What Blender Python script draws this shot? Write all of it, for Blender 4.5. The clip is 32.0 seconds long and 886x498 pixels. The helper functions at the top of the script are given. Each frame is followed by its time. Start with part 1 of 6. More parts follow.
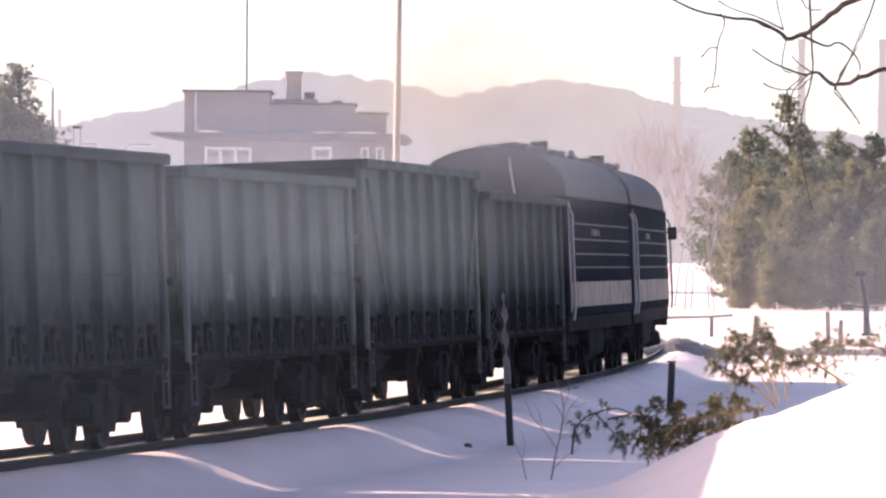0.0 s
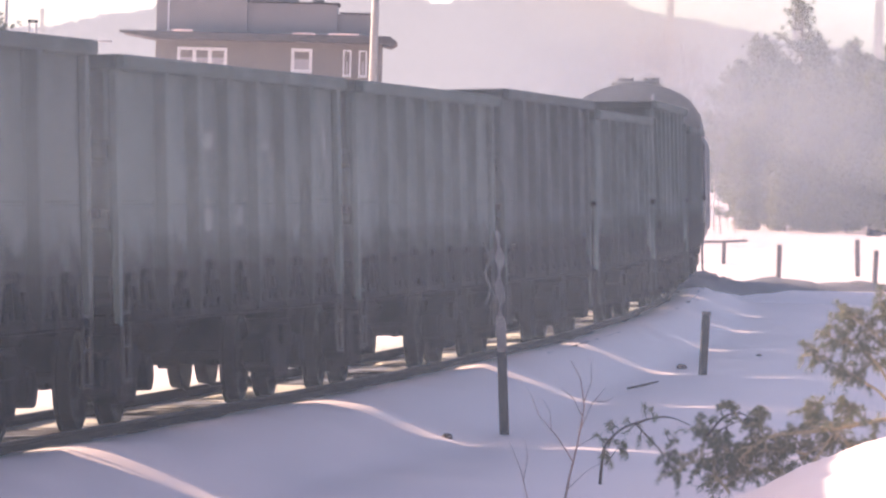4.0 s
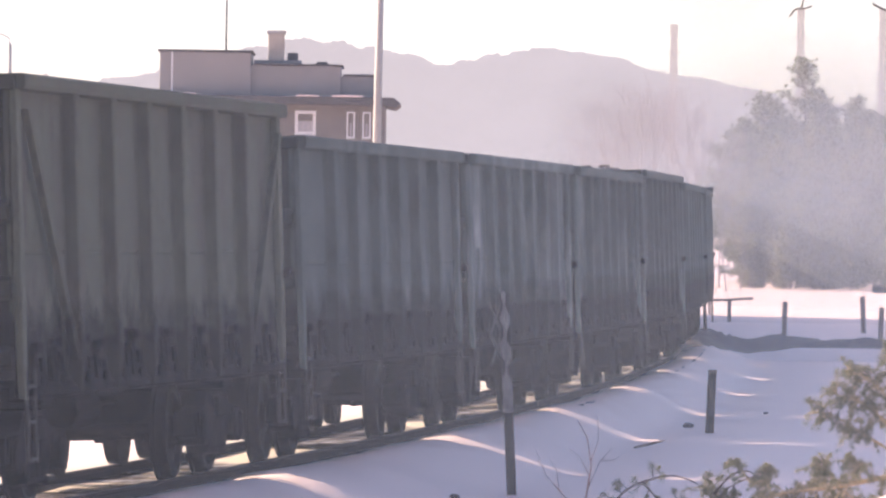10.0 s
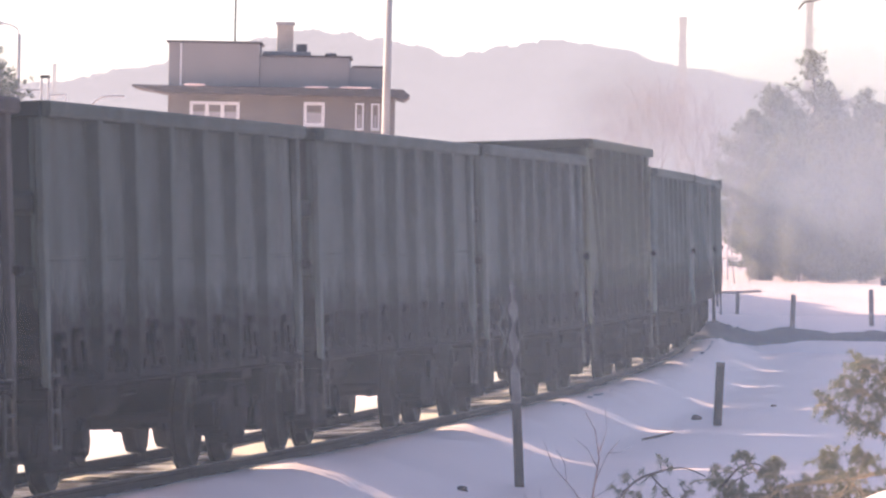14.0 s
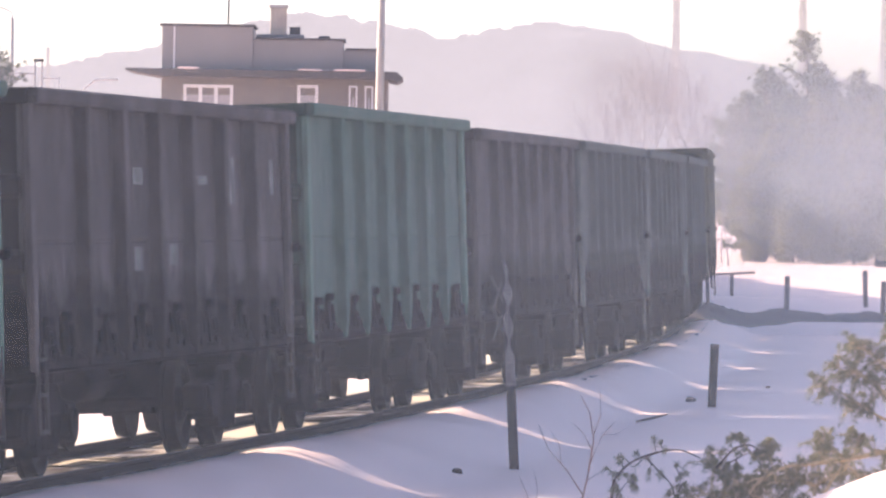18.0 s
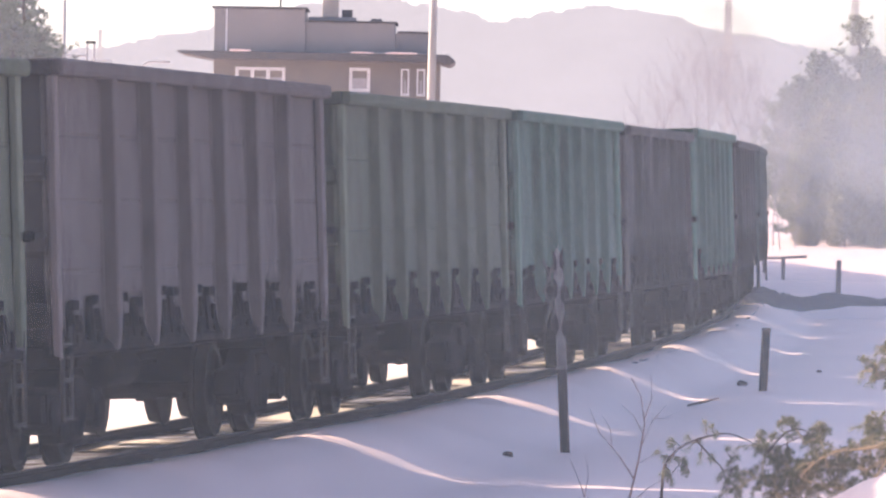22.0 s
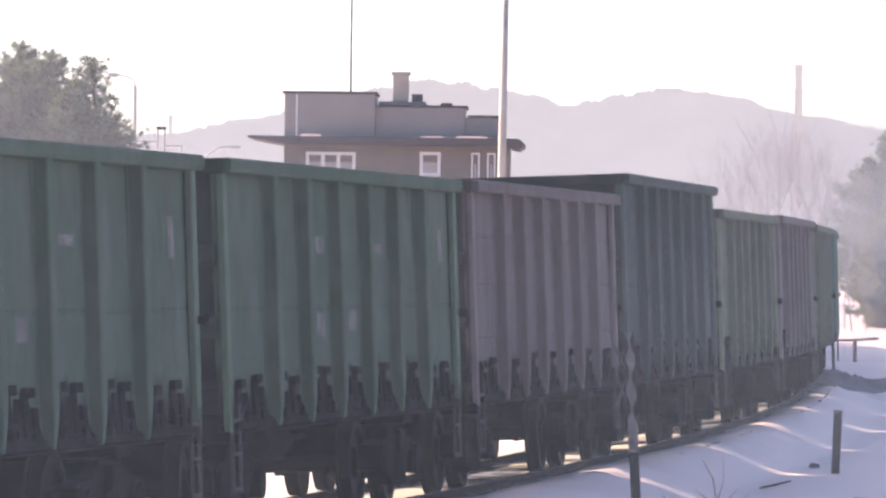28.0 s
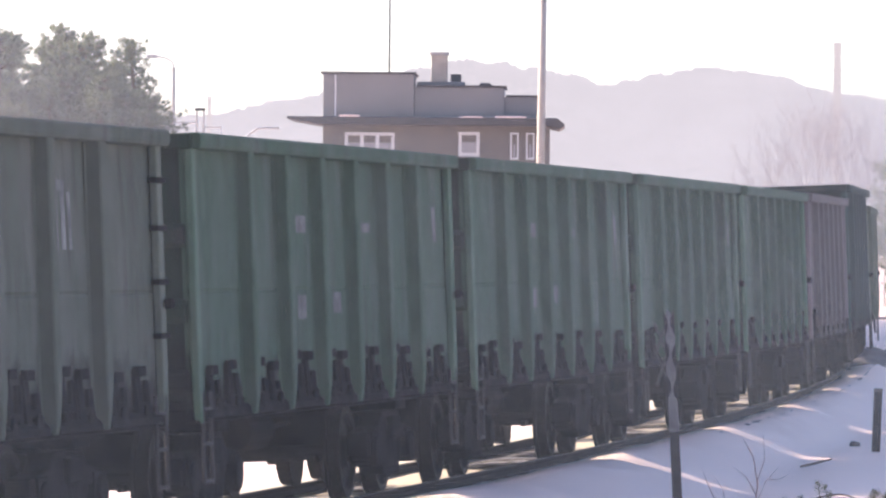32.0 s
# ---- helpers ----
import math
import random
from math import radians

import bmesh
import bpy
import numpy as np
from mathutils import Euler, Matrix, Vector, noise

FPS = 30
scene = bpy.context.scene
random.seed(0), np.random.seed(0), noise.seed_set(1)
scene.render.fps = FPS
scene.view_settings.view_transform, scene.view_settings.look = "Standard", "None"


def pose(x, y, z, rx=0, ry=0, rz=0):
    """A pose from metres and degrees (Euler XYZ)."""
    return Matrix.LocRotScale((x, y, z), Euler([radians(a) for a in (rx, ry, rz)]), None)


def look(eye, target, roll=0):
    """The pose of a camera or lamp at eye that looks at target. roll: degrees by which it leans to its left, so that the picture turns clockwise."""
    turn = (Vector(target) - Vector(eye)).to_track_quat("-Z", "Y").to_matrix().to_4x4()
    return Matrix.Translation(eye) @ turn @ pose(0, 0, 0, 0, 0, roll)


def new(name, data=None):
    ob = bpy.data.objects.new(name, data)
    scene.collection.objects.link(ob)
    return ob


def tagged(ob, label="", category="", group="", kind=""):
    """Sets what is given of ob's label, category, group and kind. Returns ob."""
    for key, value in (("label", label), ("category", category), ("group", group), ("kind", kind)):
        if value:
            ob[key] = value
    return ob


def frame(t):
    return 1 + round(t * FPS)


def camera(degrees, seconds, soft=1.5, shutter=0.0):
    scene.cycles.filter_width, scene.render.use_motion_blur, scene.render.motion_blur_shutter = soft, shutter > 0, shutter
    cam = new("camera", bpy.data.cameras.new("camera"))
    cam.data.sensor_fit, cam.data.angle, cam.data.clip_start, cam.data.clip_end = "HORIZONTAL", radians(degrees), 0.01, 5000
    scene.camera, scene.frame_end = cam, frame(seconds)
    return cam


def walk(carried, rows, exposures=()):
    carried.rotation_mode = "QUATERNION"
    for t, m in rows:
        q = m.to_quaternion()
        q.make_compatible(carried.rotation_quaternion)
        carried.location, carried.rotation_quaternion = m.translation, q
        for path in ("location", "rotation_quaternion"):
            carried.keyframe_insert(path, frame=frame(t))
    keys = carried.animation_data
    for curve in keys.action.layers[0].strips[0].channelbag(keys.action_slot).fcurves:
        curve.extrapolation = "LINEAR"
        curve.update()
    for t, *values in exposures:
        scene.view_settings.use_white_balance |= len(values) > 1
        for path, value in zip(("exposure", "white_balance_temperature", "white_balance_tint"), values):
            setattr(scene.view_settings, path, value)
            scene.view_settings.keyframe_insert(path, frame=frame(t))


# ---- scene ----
cam = camera(7.764, 32.0, soft=2.4)

# seconds, x, y, z, yaw to the right, pitch, roll (degrees)
PATH = [
    (0, -0.262, -25.206, 2.370, 0.2950, 0.1020, 0.443),
    (0.5, -0.268, -18.900, 2.390, 0.4020, 0.0270, 0.780),
    (1, -0.270, -13.107, 2.417, 0.4870, -0.0310, 0.885),
    (1.5, -0.180, -7.900, 2.490, 0.6600, 0.0250, 1.150),
    (2, -0.066, -2.500, 2.545, 0.6478, -0.2250, 1.180),
    (2.5, 0.000, 0.000, 2.564, 0.6278, -0.6287, 1.300),
    (4.5, 0.000, 0.000, 2.564, 0.3263, -0.7048, 1.498),
    (5, 0.000, 0.000, 2.564, 0.2385, -0.4903, 1.560),
    (5.5, 0.000, 0.000, 2.564, 0.3637, -0.2889, 1.516),
    (6, 0.000, 0.000, 2.564, 0.4058, -0.1677, 1.502),
    (6.5, 0.000, 0.000, 2.564, 0.3796, -0.1144, 1.452),
    (7, 0.000, 0.000, 2.564, 0.5458, -0.0975, 1.163),
    (7.5, 0.000, 0.000, 2.564, 0.4662, -0.1784, 1.025),
    (8, 0.000, 0.000, 2.564, 0.4912, -0.1984, 1.035),
    (8.5, 0.000, 0.000, 2.564, 0.4293, -0.2089, 1.125),
    (9, 0.000, 0.000, 2.564, 0.4606, -0.2058, 0.883),
    (9.5, 0.000, 0.000, 2.564, 0.4459, -0.2127, 0.976),
    (10, 0.000, 0.000, 2.564, 0.3682, -0.1704, 0.888),
    (10.5, 0.000, 0.000, 2.564, 0.2955, -0.2299, 0.981),
    (11, 0.000, 0.000, 2.564, 0.2919, -0.3574, 0.969),
    (11.5, 0.000, 0.000, 2.564, 0.1791, -0.4676, 0.781),
    (12, 0.000, 0.000, 2.564, 0.2468, -0.4293, 0.965),
    (12.5, 0.000, 0.000, 2.564, 0.1994, -0.2984, 1.025),
    (13, 0.000, 0.000, 2.564, 0.1562, -0.2606, 0.987),
    (13.5, 0.000, 0.000, 2.564, 0.2644, -0.2228, 1.065),
    (15.5, 0.000, 0.000, 2.564, 0.3432, -0.3594, 0.911),
    (16, 0.000, 0.000, 2.564, 0.2401, -0.3487, 0.804),
    (16.5, 0.000, 0.000, 2.564, 0.2400, -0.3097, 0.802),
    (17, 0.000, 0.000, 2.564, 0.3289, -0.3562, 0.829),
    (17.5, 0.000, 0.000, 2.564, 0.3271, -0.3743, 0.824),
    (18, 0.000, 0.000, 2.564, 0.3510, -0.3972, 0.870),
    (18.5, 0.000, 0.000, 2.564, 0.2931, -0.4438, 0.970),
    (19, 0.000, 0.000, 2.564, 0.2429, -0.4897, 0.950),
    (19.5, 0.000, 0.000, 2.564, 0.2409, -0.4887, 0.952),
    (20, 0.000, 0.000, 2.564, 0.2395, -0.5280, 0.848),
    (20.5, 0.000, 0.000, 2.564, 0.1613, -0.5486, 0.938),
    (21, 0.000, 0.000, 2.564, 0.0473, -0.5445, 0.945),
    (21.5, 0.000, 0.000, 2.564, -0.0349, -0.5300, 0.865),
    (22, 0.000, 0.000, 2.564, -0.0987, -0.5530, 1.028),
    (22.5, 0.000, 0.000, 2.564, -0.1547, -0.5688, 0.992),
    (23, 0.000, 0.000, 2.564, -0.0838, -0.4962, 1.030),
    (23.5, 0.000, 0.000, 2.564, -0.0674, -0.3218, 1.045),
    (24, 0.000, 0.000, 2.564, -0.2041, -0.1409, 0.974),
    (24.5, 0.000, 0.000, 2.564, -0.2748, -0.1785, 0.594),
    (25, 0.000, 0.000, 2.564, -0.3038, -0.2668, 0.703),
    (25.5, 0.000, 0.000, 2.564, -0.3884, -0.3018, 0.716),
    (26, 0.000, 0.000, 2.564, -0.5108, -0.3102, 0.655),
    (26.5, 0.000, 0.000, 2.564, -0.6294, -0.1893, 1.053),
    (28.5, 0.000, 0.000, 2.564, -0.7920, 0.2021, 0.646),
    (29, 0.000, 0.000, 2.564, -0.9454, 0.1716, 0.670),
    (29.5, 0.000, 0.000, 2.564, -1.1431, 0.1032, 0.612),
    (30, 0.000, 0.000, 2.564, -1.2196, 0.0094, 0.535),
    (30.5, 0.000, 0.000, 2.564, -1.1029, 0.0538, 0.715),
    (31, 0.000, 0.000, 2.564, -1.0451, 0.1392, 0.576),
    (31.5, 0.000, 0.000, 2.564, -1.0551, 0.1036, 0.557),
    (32, 0.000, 0.000, 2.564, -1.0774, -0.0045, 0.468)
]


def cam_pose(x, y, z, yaw, pitch, roll):
    a, b = radians(yaw), radians(pitch)
    eye = Vector((x, y, z))
    return look(eye, eye + Vector((math.sin(a) * math.cos(b), math.cos(a) * math.cos(b), math.sin(b))) * 100, roll)


walk(cam, [(r[0], cam_pose(*r[1:])) for r in PATH],
     exposures=[(0.0, 1.30, 6750, 25), (1.2, 1.28, 6800, 25), (2.5, 1.20, 6850, 26), (4.5, 1.32, 6930, 28), (5.2, 1.30, 6930, 28), (7.0, 1.22, 6900, 26), (12.0, 1.32, 6880, 26), (20.0, 1.42, 6850, 26), (24.0, 1.48, 6820, 25), (26.0, 1.57, 6800, 25), (29.0, 1.34, 6650, 22), (30.5, 1.46, 6590, 22), (32.0, 1.46, 6550, 21)])

# ---------------------------------------------------------------- world and sun
SUN_ELEV, SUN_AZ = 22.0, -63.6          # azimuth from straight ahead, negative to the left
world = bpy.data.worlds.new("winter_sky")
scene.world = world
world.use_nodes = True
wn, wl = world.node_tree.nodes, world.node_tree.links
sky = wn.new("ShaderNodeTexSky")
sky.sky_type = "NISHITA"
sky.sun_disc = False
sky.sun_elevation, sky.sun_rotation = radians(SUN_ELEV), radians(SUN_AZ)
sky.air_density, sky.dust_density, sky.ozone_density = 0.6, 1.7, 1.2
wn["Background"].inputs["Strength"].default_value = 0.15
wl.new(sky.outputs["Color"], wn["Background"].inputs["Color"])

sun = new("sun", bpy.data.lights.new("sun", "SUN"))
sun.data.energy, sun.data.angle, sun.data.color = 5.0, radians(0.6), (1.0, 0.88, 0.70)
_d = Vector((math.sin(radians(SUN_AZ)) * math.cos(radians(SUN_ELEV)),
             math.cos(radians(SUN_AZ)) * math.cos(radians(SUN_ELEV)), math.sin(radians(SUN_ELEV))))
sun.matrix_world = look(_d * 200, (0, 0, 0))

# ---------------------------------------------------------------- track geometry
X0, Y0, TH0, KURV = -5.6146, 50.0, 0.172416, 0.00118732
CANT = 2.5
PITCH = 13.92                           # wagon length over couplers


def track(s, off=0.0, z=0.0):
    """Point of the railway s metres along it, off metres to its right."""
    th = TH0 - KURV * s
    x = X0 + (math.cos(th) - math.cos(TH0)) / KURV
    y = Y0 + (math.sin(TH0) - math.sin(th)) / KURV
    return Vector((x + off * math.cos(th), y - off * math.sin(th), z)), th


def track_pose(s):
    p, th = track(s)
    return pose(p.x, p.y, 0.0, 0, -CANT, -math.degrees(th))


XC, YC = X0 - math.cos(TH0) / KURV, Y0 + math.sin(TH0) / KURV   # centre of the curve


def offset_of(x, y):
    """Distance to the right of the track's centre line."""
    return math.hypot(x - XC, y - YC) - 1.0 / KURV


def train_s(t):
    """Where the coupling behind the locomotive is, t seconds into the clip."""
    return 10.0 * t + 48.124 + t * (1.3785 + t * (-0.038487 + t * (0.00036659 - t * 3.177e-6)))


# ---------------------------------------------------------------- materials
def mat(name, rgb, rough=0.6, metal=0.0, var=0.25, scale=3.0, fine=30.0, bump=0.15, stretch=(1, 1, 1), second=None, amount=0.5, edge=(0.45, 0.62), spec=0.12):
    """A surface with stains at one scale and grain at another."""
    m = bpy.data.materials.new(name)
    m.use_nodes = True
    n, l = m.node_tree.nodes, m.node_tree.links
    b = n["Principled BSDF"]
    b.inputs["Roughness"].default_value, b.inputs["Metallic"].default_value = rough, metal
    b.inputs["Specular IOR Level"].default_value = spec
    tc = n.new("ShaderNodeTexCoord")
    mp = n.new("ShaderNodeMapping")
    mp.inputs["Scale"].default_value = stretch
    oi = n.new("ShaderNodeObjectInfo")
    ad = n.new("ShaderNodeVectorMath")
    ad.operation = "ADD"
    mul = n.new("ShaderNodeMath")
    mul.operation = "MULTIPLY"
    mul.inputs[1].default_value = 37.0
    l.new(oi.outputs["Random"], mul.inputs[0])
    l.new(tc.outputs["Object"], ad.inputs[0])
    l.new(mul.outputs[0], ad.inputs[1])
    l.new(ad.outputs[0], mp.inputs["Vector"])
    big, small = n.new("ShaderNodeTexNoise"), n.new("ShaderNodeTexNoise")
    big.inputs["Scale"].default_value, small.inputs["Scale"].default_value = scale, fine
    big.inputs["Detail"].default_value = 6.0
    l.new(mp.outputs[0], big.inputs["Vector"])
    l.new(mp.outputs[0], small.inputs["Vector"])
    dark = n.new("ShaderNodeMix")
    dark.data_type = "RGBA"
    dark.inputs["A"].default_value = (*[c * (1 - var) for c in rgb], 1)
    dark.inputs["B"].default_value = (*[min(1, c * (1 + var)) for c in rgb], 1)
    l.new(small.outputs["Fac"], dark.inputs["Factor"])
    out = dark.outputs["Result"]
    if second:
        ramp = n.new("ShaderNodeValToRGB")
        ramp.color_ramp.elements[0].position, ramp.color_ramp.elements[1].position = edge
        ramp.color_ramp.elements[1].color = (amount, amount, amount, 1)
        l.new(big.outputs["Fac"], ramp.inputs["Fac"])
        mix = n.new("ShaderNodeMix")
        mix.data_type = "RGBA"
        mix.inputs["B"].default_value = (*second, 1)
        l.new(ramp.outputs["Color"], mix.inputs["Factor"])
        l.new(out, mix.inputs["A"])
        out = mix.outputs["Result"]
    l.new(out, b.inputs["Base Color"])
    if bump:
        bp = n.new("ShaderNodeBump")
        bp.inputs["Strength"].default_value, bp.inputs["Distance"].default_value = bump, 0.02
        l.new(small.outputs["Fac"], bp.inputs["Height"])
        l.new(bp.outputs["Normal"], b.inputs["Normal"])
    return m


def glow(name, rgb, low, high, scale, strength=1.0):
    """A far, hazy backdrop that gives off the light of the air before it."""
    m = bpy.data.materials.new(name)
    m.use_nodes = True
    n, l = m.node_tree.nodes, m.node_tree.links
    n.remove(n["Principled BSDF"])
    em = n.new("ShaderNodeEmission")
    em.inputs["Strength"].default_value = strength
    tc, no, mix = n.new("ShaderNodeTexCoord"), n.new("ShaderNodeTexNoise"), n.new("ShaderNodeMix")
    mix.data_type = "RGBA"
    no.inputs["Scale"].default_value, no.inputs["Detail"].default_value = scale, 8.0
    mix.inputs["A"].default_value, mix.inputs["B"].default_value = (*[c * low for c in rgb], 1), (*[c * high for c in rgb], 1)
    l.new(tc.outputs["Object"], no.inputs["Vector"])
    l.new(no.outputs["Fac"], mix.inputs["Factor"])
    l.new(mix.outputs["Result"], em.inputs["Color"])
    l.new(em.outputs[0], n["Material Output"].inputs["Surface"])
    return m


SNOW = mat("snow", (0.92, 0.715, 0.635), 0.55, var=0.03, scale=0.35, fine=9.0, bump=0.35, second=(0.84, 0.655, 0.585), amount=0.6)


def soil_track_bed(m):
    """Brown, trodden snow along the sleepers, with a ragged edge."""
    n, l = m.node_tree.nodes, m.node_tree.links
    b = n["Principled BSDF"]
    base = b.inputs["Base Color"].links[0].from_socket
    ge, ds, no = n.new("ShaderNodeNewGeometry"), n.new("ShaderNodeVectorMath"), n.new("ShaderNodeTexNoise")
    flat = n.new("ShaderNodeVectorMath")
    flat.operation, ds.operation = "MULTIPLY", "DISTANCE"
    flat.inputs[1].default_value = (1, 1, 0)
    ds.inputs[1].default_value = (XC, YC, 0)
    no.inputs["Scale"].default_value, no.inputs["Detail"].default_value = 1.6, 5.0
    l.new(ge.outputs["Position"], flat.inputs[0])
    l.new(flat.outputs[0], ds.inputs[0])
    l.new(ge.outputs["Position"], no.inputs["Vector"])
    off, far = n.new("ShaderNodeMath"), n.new("ShaderNodeMath")
    off.operation, far.operation = "SUBTRACT", "ABSOLUTE"
    l.new(ds.outputs["Value"], off.inputs[0])
    off.inputs[1].default_value = 1.0 / KURV - 0.55
    l.new(off.outputs[0], far.inputs[0])
    wob = n.new("ShaderNodeMath")
    wob.operation = "MULTIPLY_ADD"
    wob.inputs[1].default_value = 0.9
    l.new(no.outputs["Fac"], wob.inputs[0])
    l.new(far.outputs[0], wob.inputs[2])
    rg, mx = n.new("ShaderNodeMapRange"), n.new("ShaderNodeMix")
    rg.inputs["From Min"].default_value, rg.inputs["From Max"].default_value = 1.98, 2.22
    rg.inputs["To Min"].default_value, rg.inputs["To Max"].default_value = 0.92, 0.0
    l.new(wob.outputs[0], rg.inputs["Value"])
    mx.data_type = "RGBA"
    mx.inputs["B"].default_value = (0.60, 0.53, 0.41, 1)
    l.new(rg.outputs[0], mx.inputs["Factor"])
    l.new(base, mx.inputs["A"])
    l.new(mx.outputs["Result"], b.inputs["Base Color"])


soil_track_bed(SNOW)
DIRT = mat("thawed_earth", (0.115, 0.10, 0.095), 0.9, var=0.45, scale=0.8, fine=6.0, bump=0.8, second=(0.30, 0.28, 0.28), amount=0.35)
RAILM = mat("rail_steel", (0.025, 0.021, 0.019), 0.8, 0.0, var=0.3, scale=1.0, fine=12.0)
RAILTOP = mat("rail_head", (0.075, 0.068, 0.062), 0.6, 0.2, var=0.1)
SLEEPER = mat("sleeper_wood", (0.10, 0.085, 0.075), 0.85, var=0.35, scale=2.0, fine=20.0, second=(0.5, 0.5, 0.53), amount=0.7)
GRIME = mat("oily_grime", (0.007, 0.007, 0.009), 0.9, 0.0, var=0.4, scale=2.5, fine=18.0, second=(0.022, 0.020, 0.021), amount=0.7, spec=0.03)
LADDERM = mat("dusty_step_steel", (0.040, 0.039, 0.041), 0.8, var=0.3, scale=4.0, fine=20.0)
WHEELM = mat("wheel_steel", (0.014, 0.0135, 0.0145), 0.75, 0.1, var=0.3, scale=3.0, fine=20.0)
WHITEP = mat("chalky_white_paint", (0.30, 0.30, 0.31), 0.7, var=0.15, scale=5.0, fine=30.0, second=(0.3, 0.3, 0.3), amount=0.5)
STENCIL = mat("worn_stencil_paint", (0.145, 0.155, 0.15), 0.9, var=0.3, scale=4.0, fine=18.0, second=(0.085, 0.095, 0.09), amount=0.75, edge=(0.42, 0.58))
PALEP = mat("peeling_pale_patch", (0.20, 0.215, 0.21), 0.9, var=0.25, scale=3.0, fine=25.0, second=(0.09, 0.10, 0.098), amount=0.9)
SIGNP = mat("worn_sign_paint", (0.21, 0.205, 0.21), 0.85, var=0.25, scale=5.0, fine=25.0, second=(0.12, 0.115, 0.12), amount=0.8)
CURTAIN = mat("net_curtain", (0.34, 0.33, 0.33), 0.9, var=0.15, scale=2.0, fine=12.0, bump=0.0)
PANE = mat("window_pane", (0.20, 0.20, 0.205), 0.25, var=0.2, scale=1.4, fine=6.0, bump=0.0, second=(0.16, 0.16, 0.17), amount=0.7, spec=0.5)
CHIMNEYM = mat("pale_chimney_plaster", (0.50, 0.43, 0.35), 0.85, var=0.1, scale=1.0, fine=10.0, second=(0.36, 0.31, 0.26), amount=0.5)
BLACKP = mat("black_paint", (0.02, 0.02, 0.024), 0.35, var=0.2, scale=2.0)
WOODP = mat("dark_post_paint", (0.05, 0.05, 0.055), 0.7, var=0.3, scale=3.0)
CONC = mat("concrete", (0.42, 0.40, 0.37), 0.85, var=0.12, scale=1.2, fine=14.0, second=(0.3, 0.28, 0.26), amount=0.5)
GREYMETAL = mat("galvanised_steel", (0.42, 0.42, 0.42), 0.45, 0.6, var=0.1)
FENCEP = mat("weathered_fence_post", (0.16, 0.14, 0.13), 0.85, var=0.3, scale=4.0)
PLASTER = mat("grey_plaster", (0.255, 0.24, 0.23), 0.85, var=0.10, scale=0.35, fine=6.0, bump=0.1, second=(0.21, 0.20, 0.195), amount=0.5)
BRICKW = mat("brown_render", (0.165, 0.15, 0.135), 0.85, var=0.12, scale=0.5, fine=10.0, bump=0.15, second=(0.22, 0.19, 0.165), amount=0.5)
ROOFING = mat("dark_roofing", (0.088, 0.082, 0.082), 0.7, var=0.2, scale=1.0)
FRAMEW = mat("white_window_paint", (0.66, 0.65, 0.64), 0.5, var=0.06)
BARK = mat("pine_bark", (0.12, 0.085, 0.06), 0.9, var=0.35, scale=3.0, fine=25.0, bump=0.5)
# Lightened so that the distant haze is already in the twig colour.
FARTWIG = mat("haze_paled_twig_bark", (0.33, 0.30, 0.30), 0.9, var=0.2, scale=3.0)
TWIG = mat("bare_twig_bark", (0.085, 0.065, 0.055), 0.8, var=0.3, scale=6.0)
REDTWIG = mat("reddish_twig", (0.34, 0.22, 0.19), 0.7, var=0.3, scale=6.0)
GLASS = bpy.data.materials.new("window_glass")
GLASS.use_nodes = True
_b = GLASS.node_tree.nodes["Principled BSDF"]
_b.inputs["Base Color"].default_value, _b.inputs["Roughness"].default_value = (0.03, 0.035, 0.04, 1), 0.06


def needles(name, rgb, tip):
    """Needle foliage: two greens that vary clump by clump, a little light passes through."""
    m = bpy.data.materials.new(name)
    m.use_nodes = True
    n, l = m.node_tree.nodes, m.node_tree.links
    b = n["Principled BSDF"]
    b.inputs["Roughness"].default_value = 0.6
    ge, mix = n.new("ShaderNodeNewGeometry"), n.new("ShaderNodeMix")
    mix.data_type = "RGBA"
    mix.inputs["A"].default_value, mix.inputs["B"].default_value = (*rgb, 1), (*tip, 1)
    l.new(ge.outputs["Random Per Island"], mix.inputs["Factor"])
    l.new(mix.outputs["Result"], b.inputs["Base Color"])
    tr, ms = n.new("ShaderNodeBsdfTranslucent"), n.new("ShaderNodeMixShader")
    ms.inputs["Fac"].default_value = 0.35
    l.new(mix.outputs["Result"], tr.inputs["Color"])
    l.new(b.outputs[0], ms.inputs[1])
    l.new(tr.outputs[0], ms.inputs[2])
    l.new(ms.outputs[0], n["Material Output"].inputs["Surface"])
    return m


PINE = needles("pine_needles", (0.078, 0.098, 0.06), (0.20, 0.215, 0.125))
PINEDRY = needles("young_pine_needles", (0.125, 0.13, 0.065), (0.31, 0.28, 0.14))
BOUGH = needles("cut_pine_needles", (0.085, 0.097, 0.053), (0.23, 0.214, 0.112))
# Golden tone carries the sunlight on the boughs in the bark colour.
BOUGHWOOD = mat("sun_toned_bough_bark", (0.46, 0.36, 0.21), 0.8, var=0.3, scale=6.0)


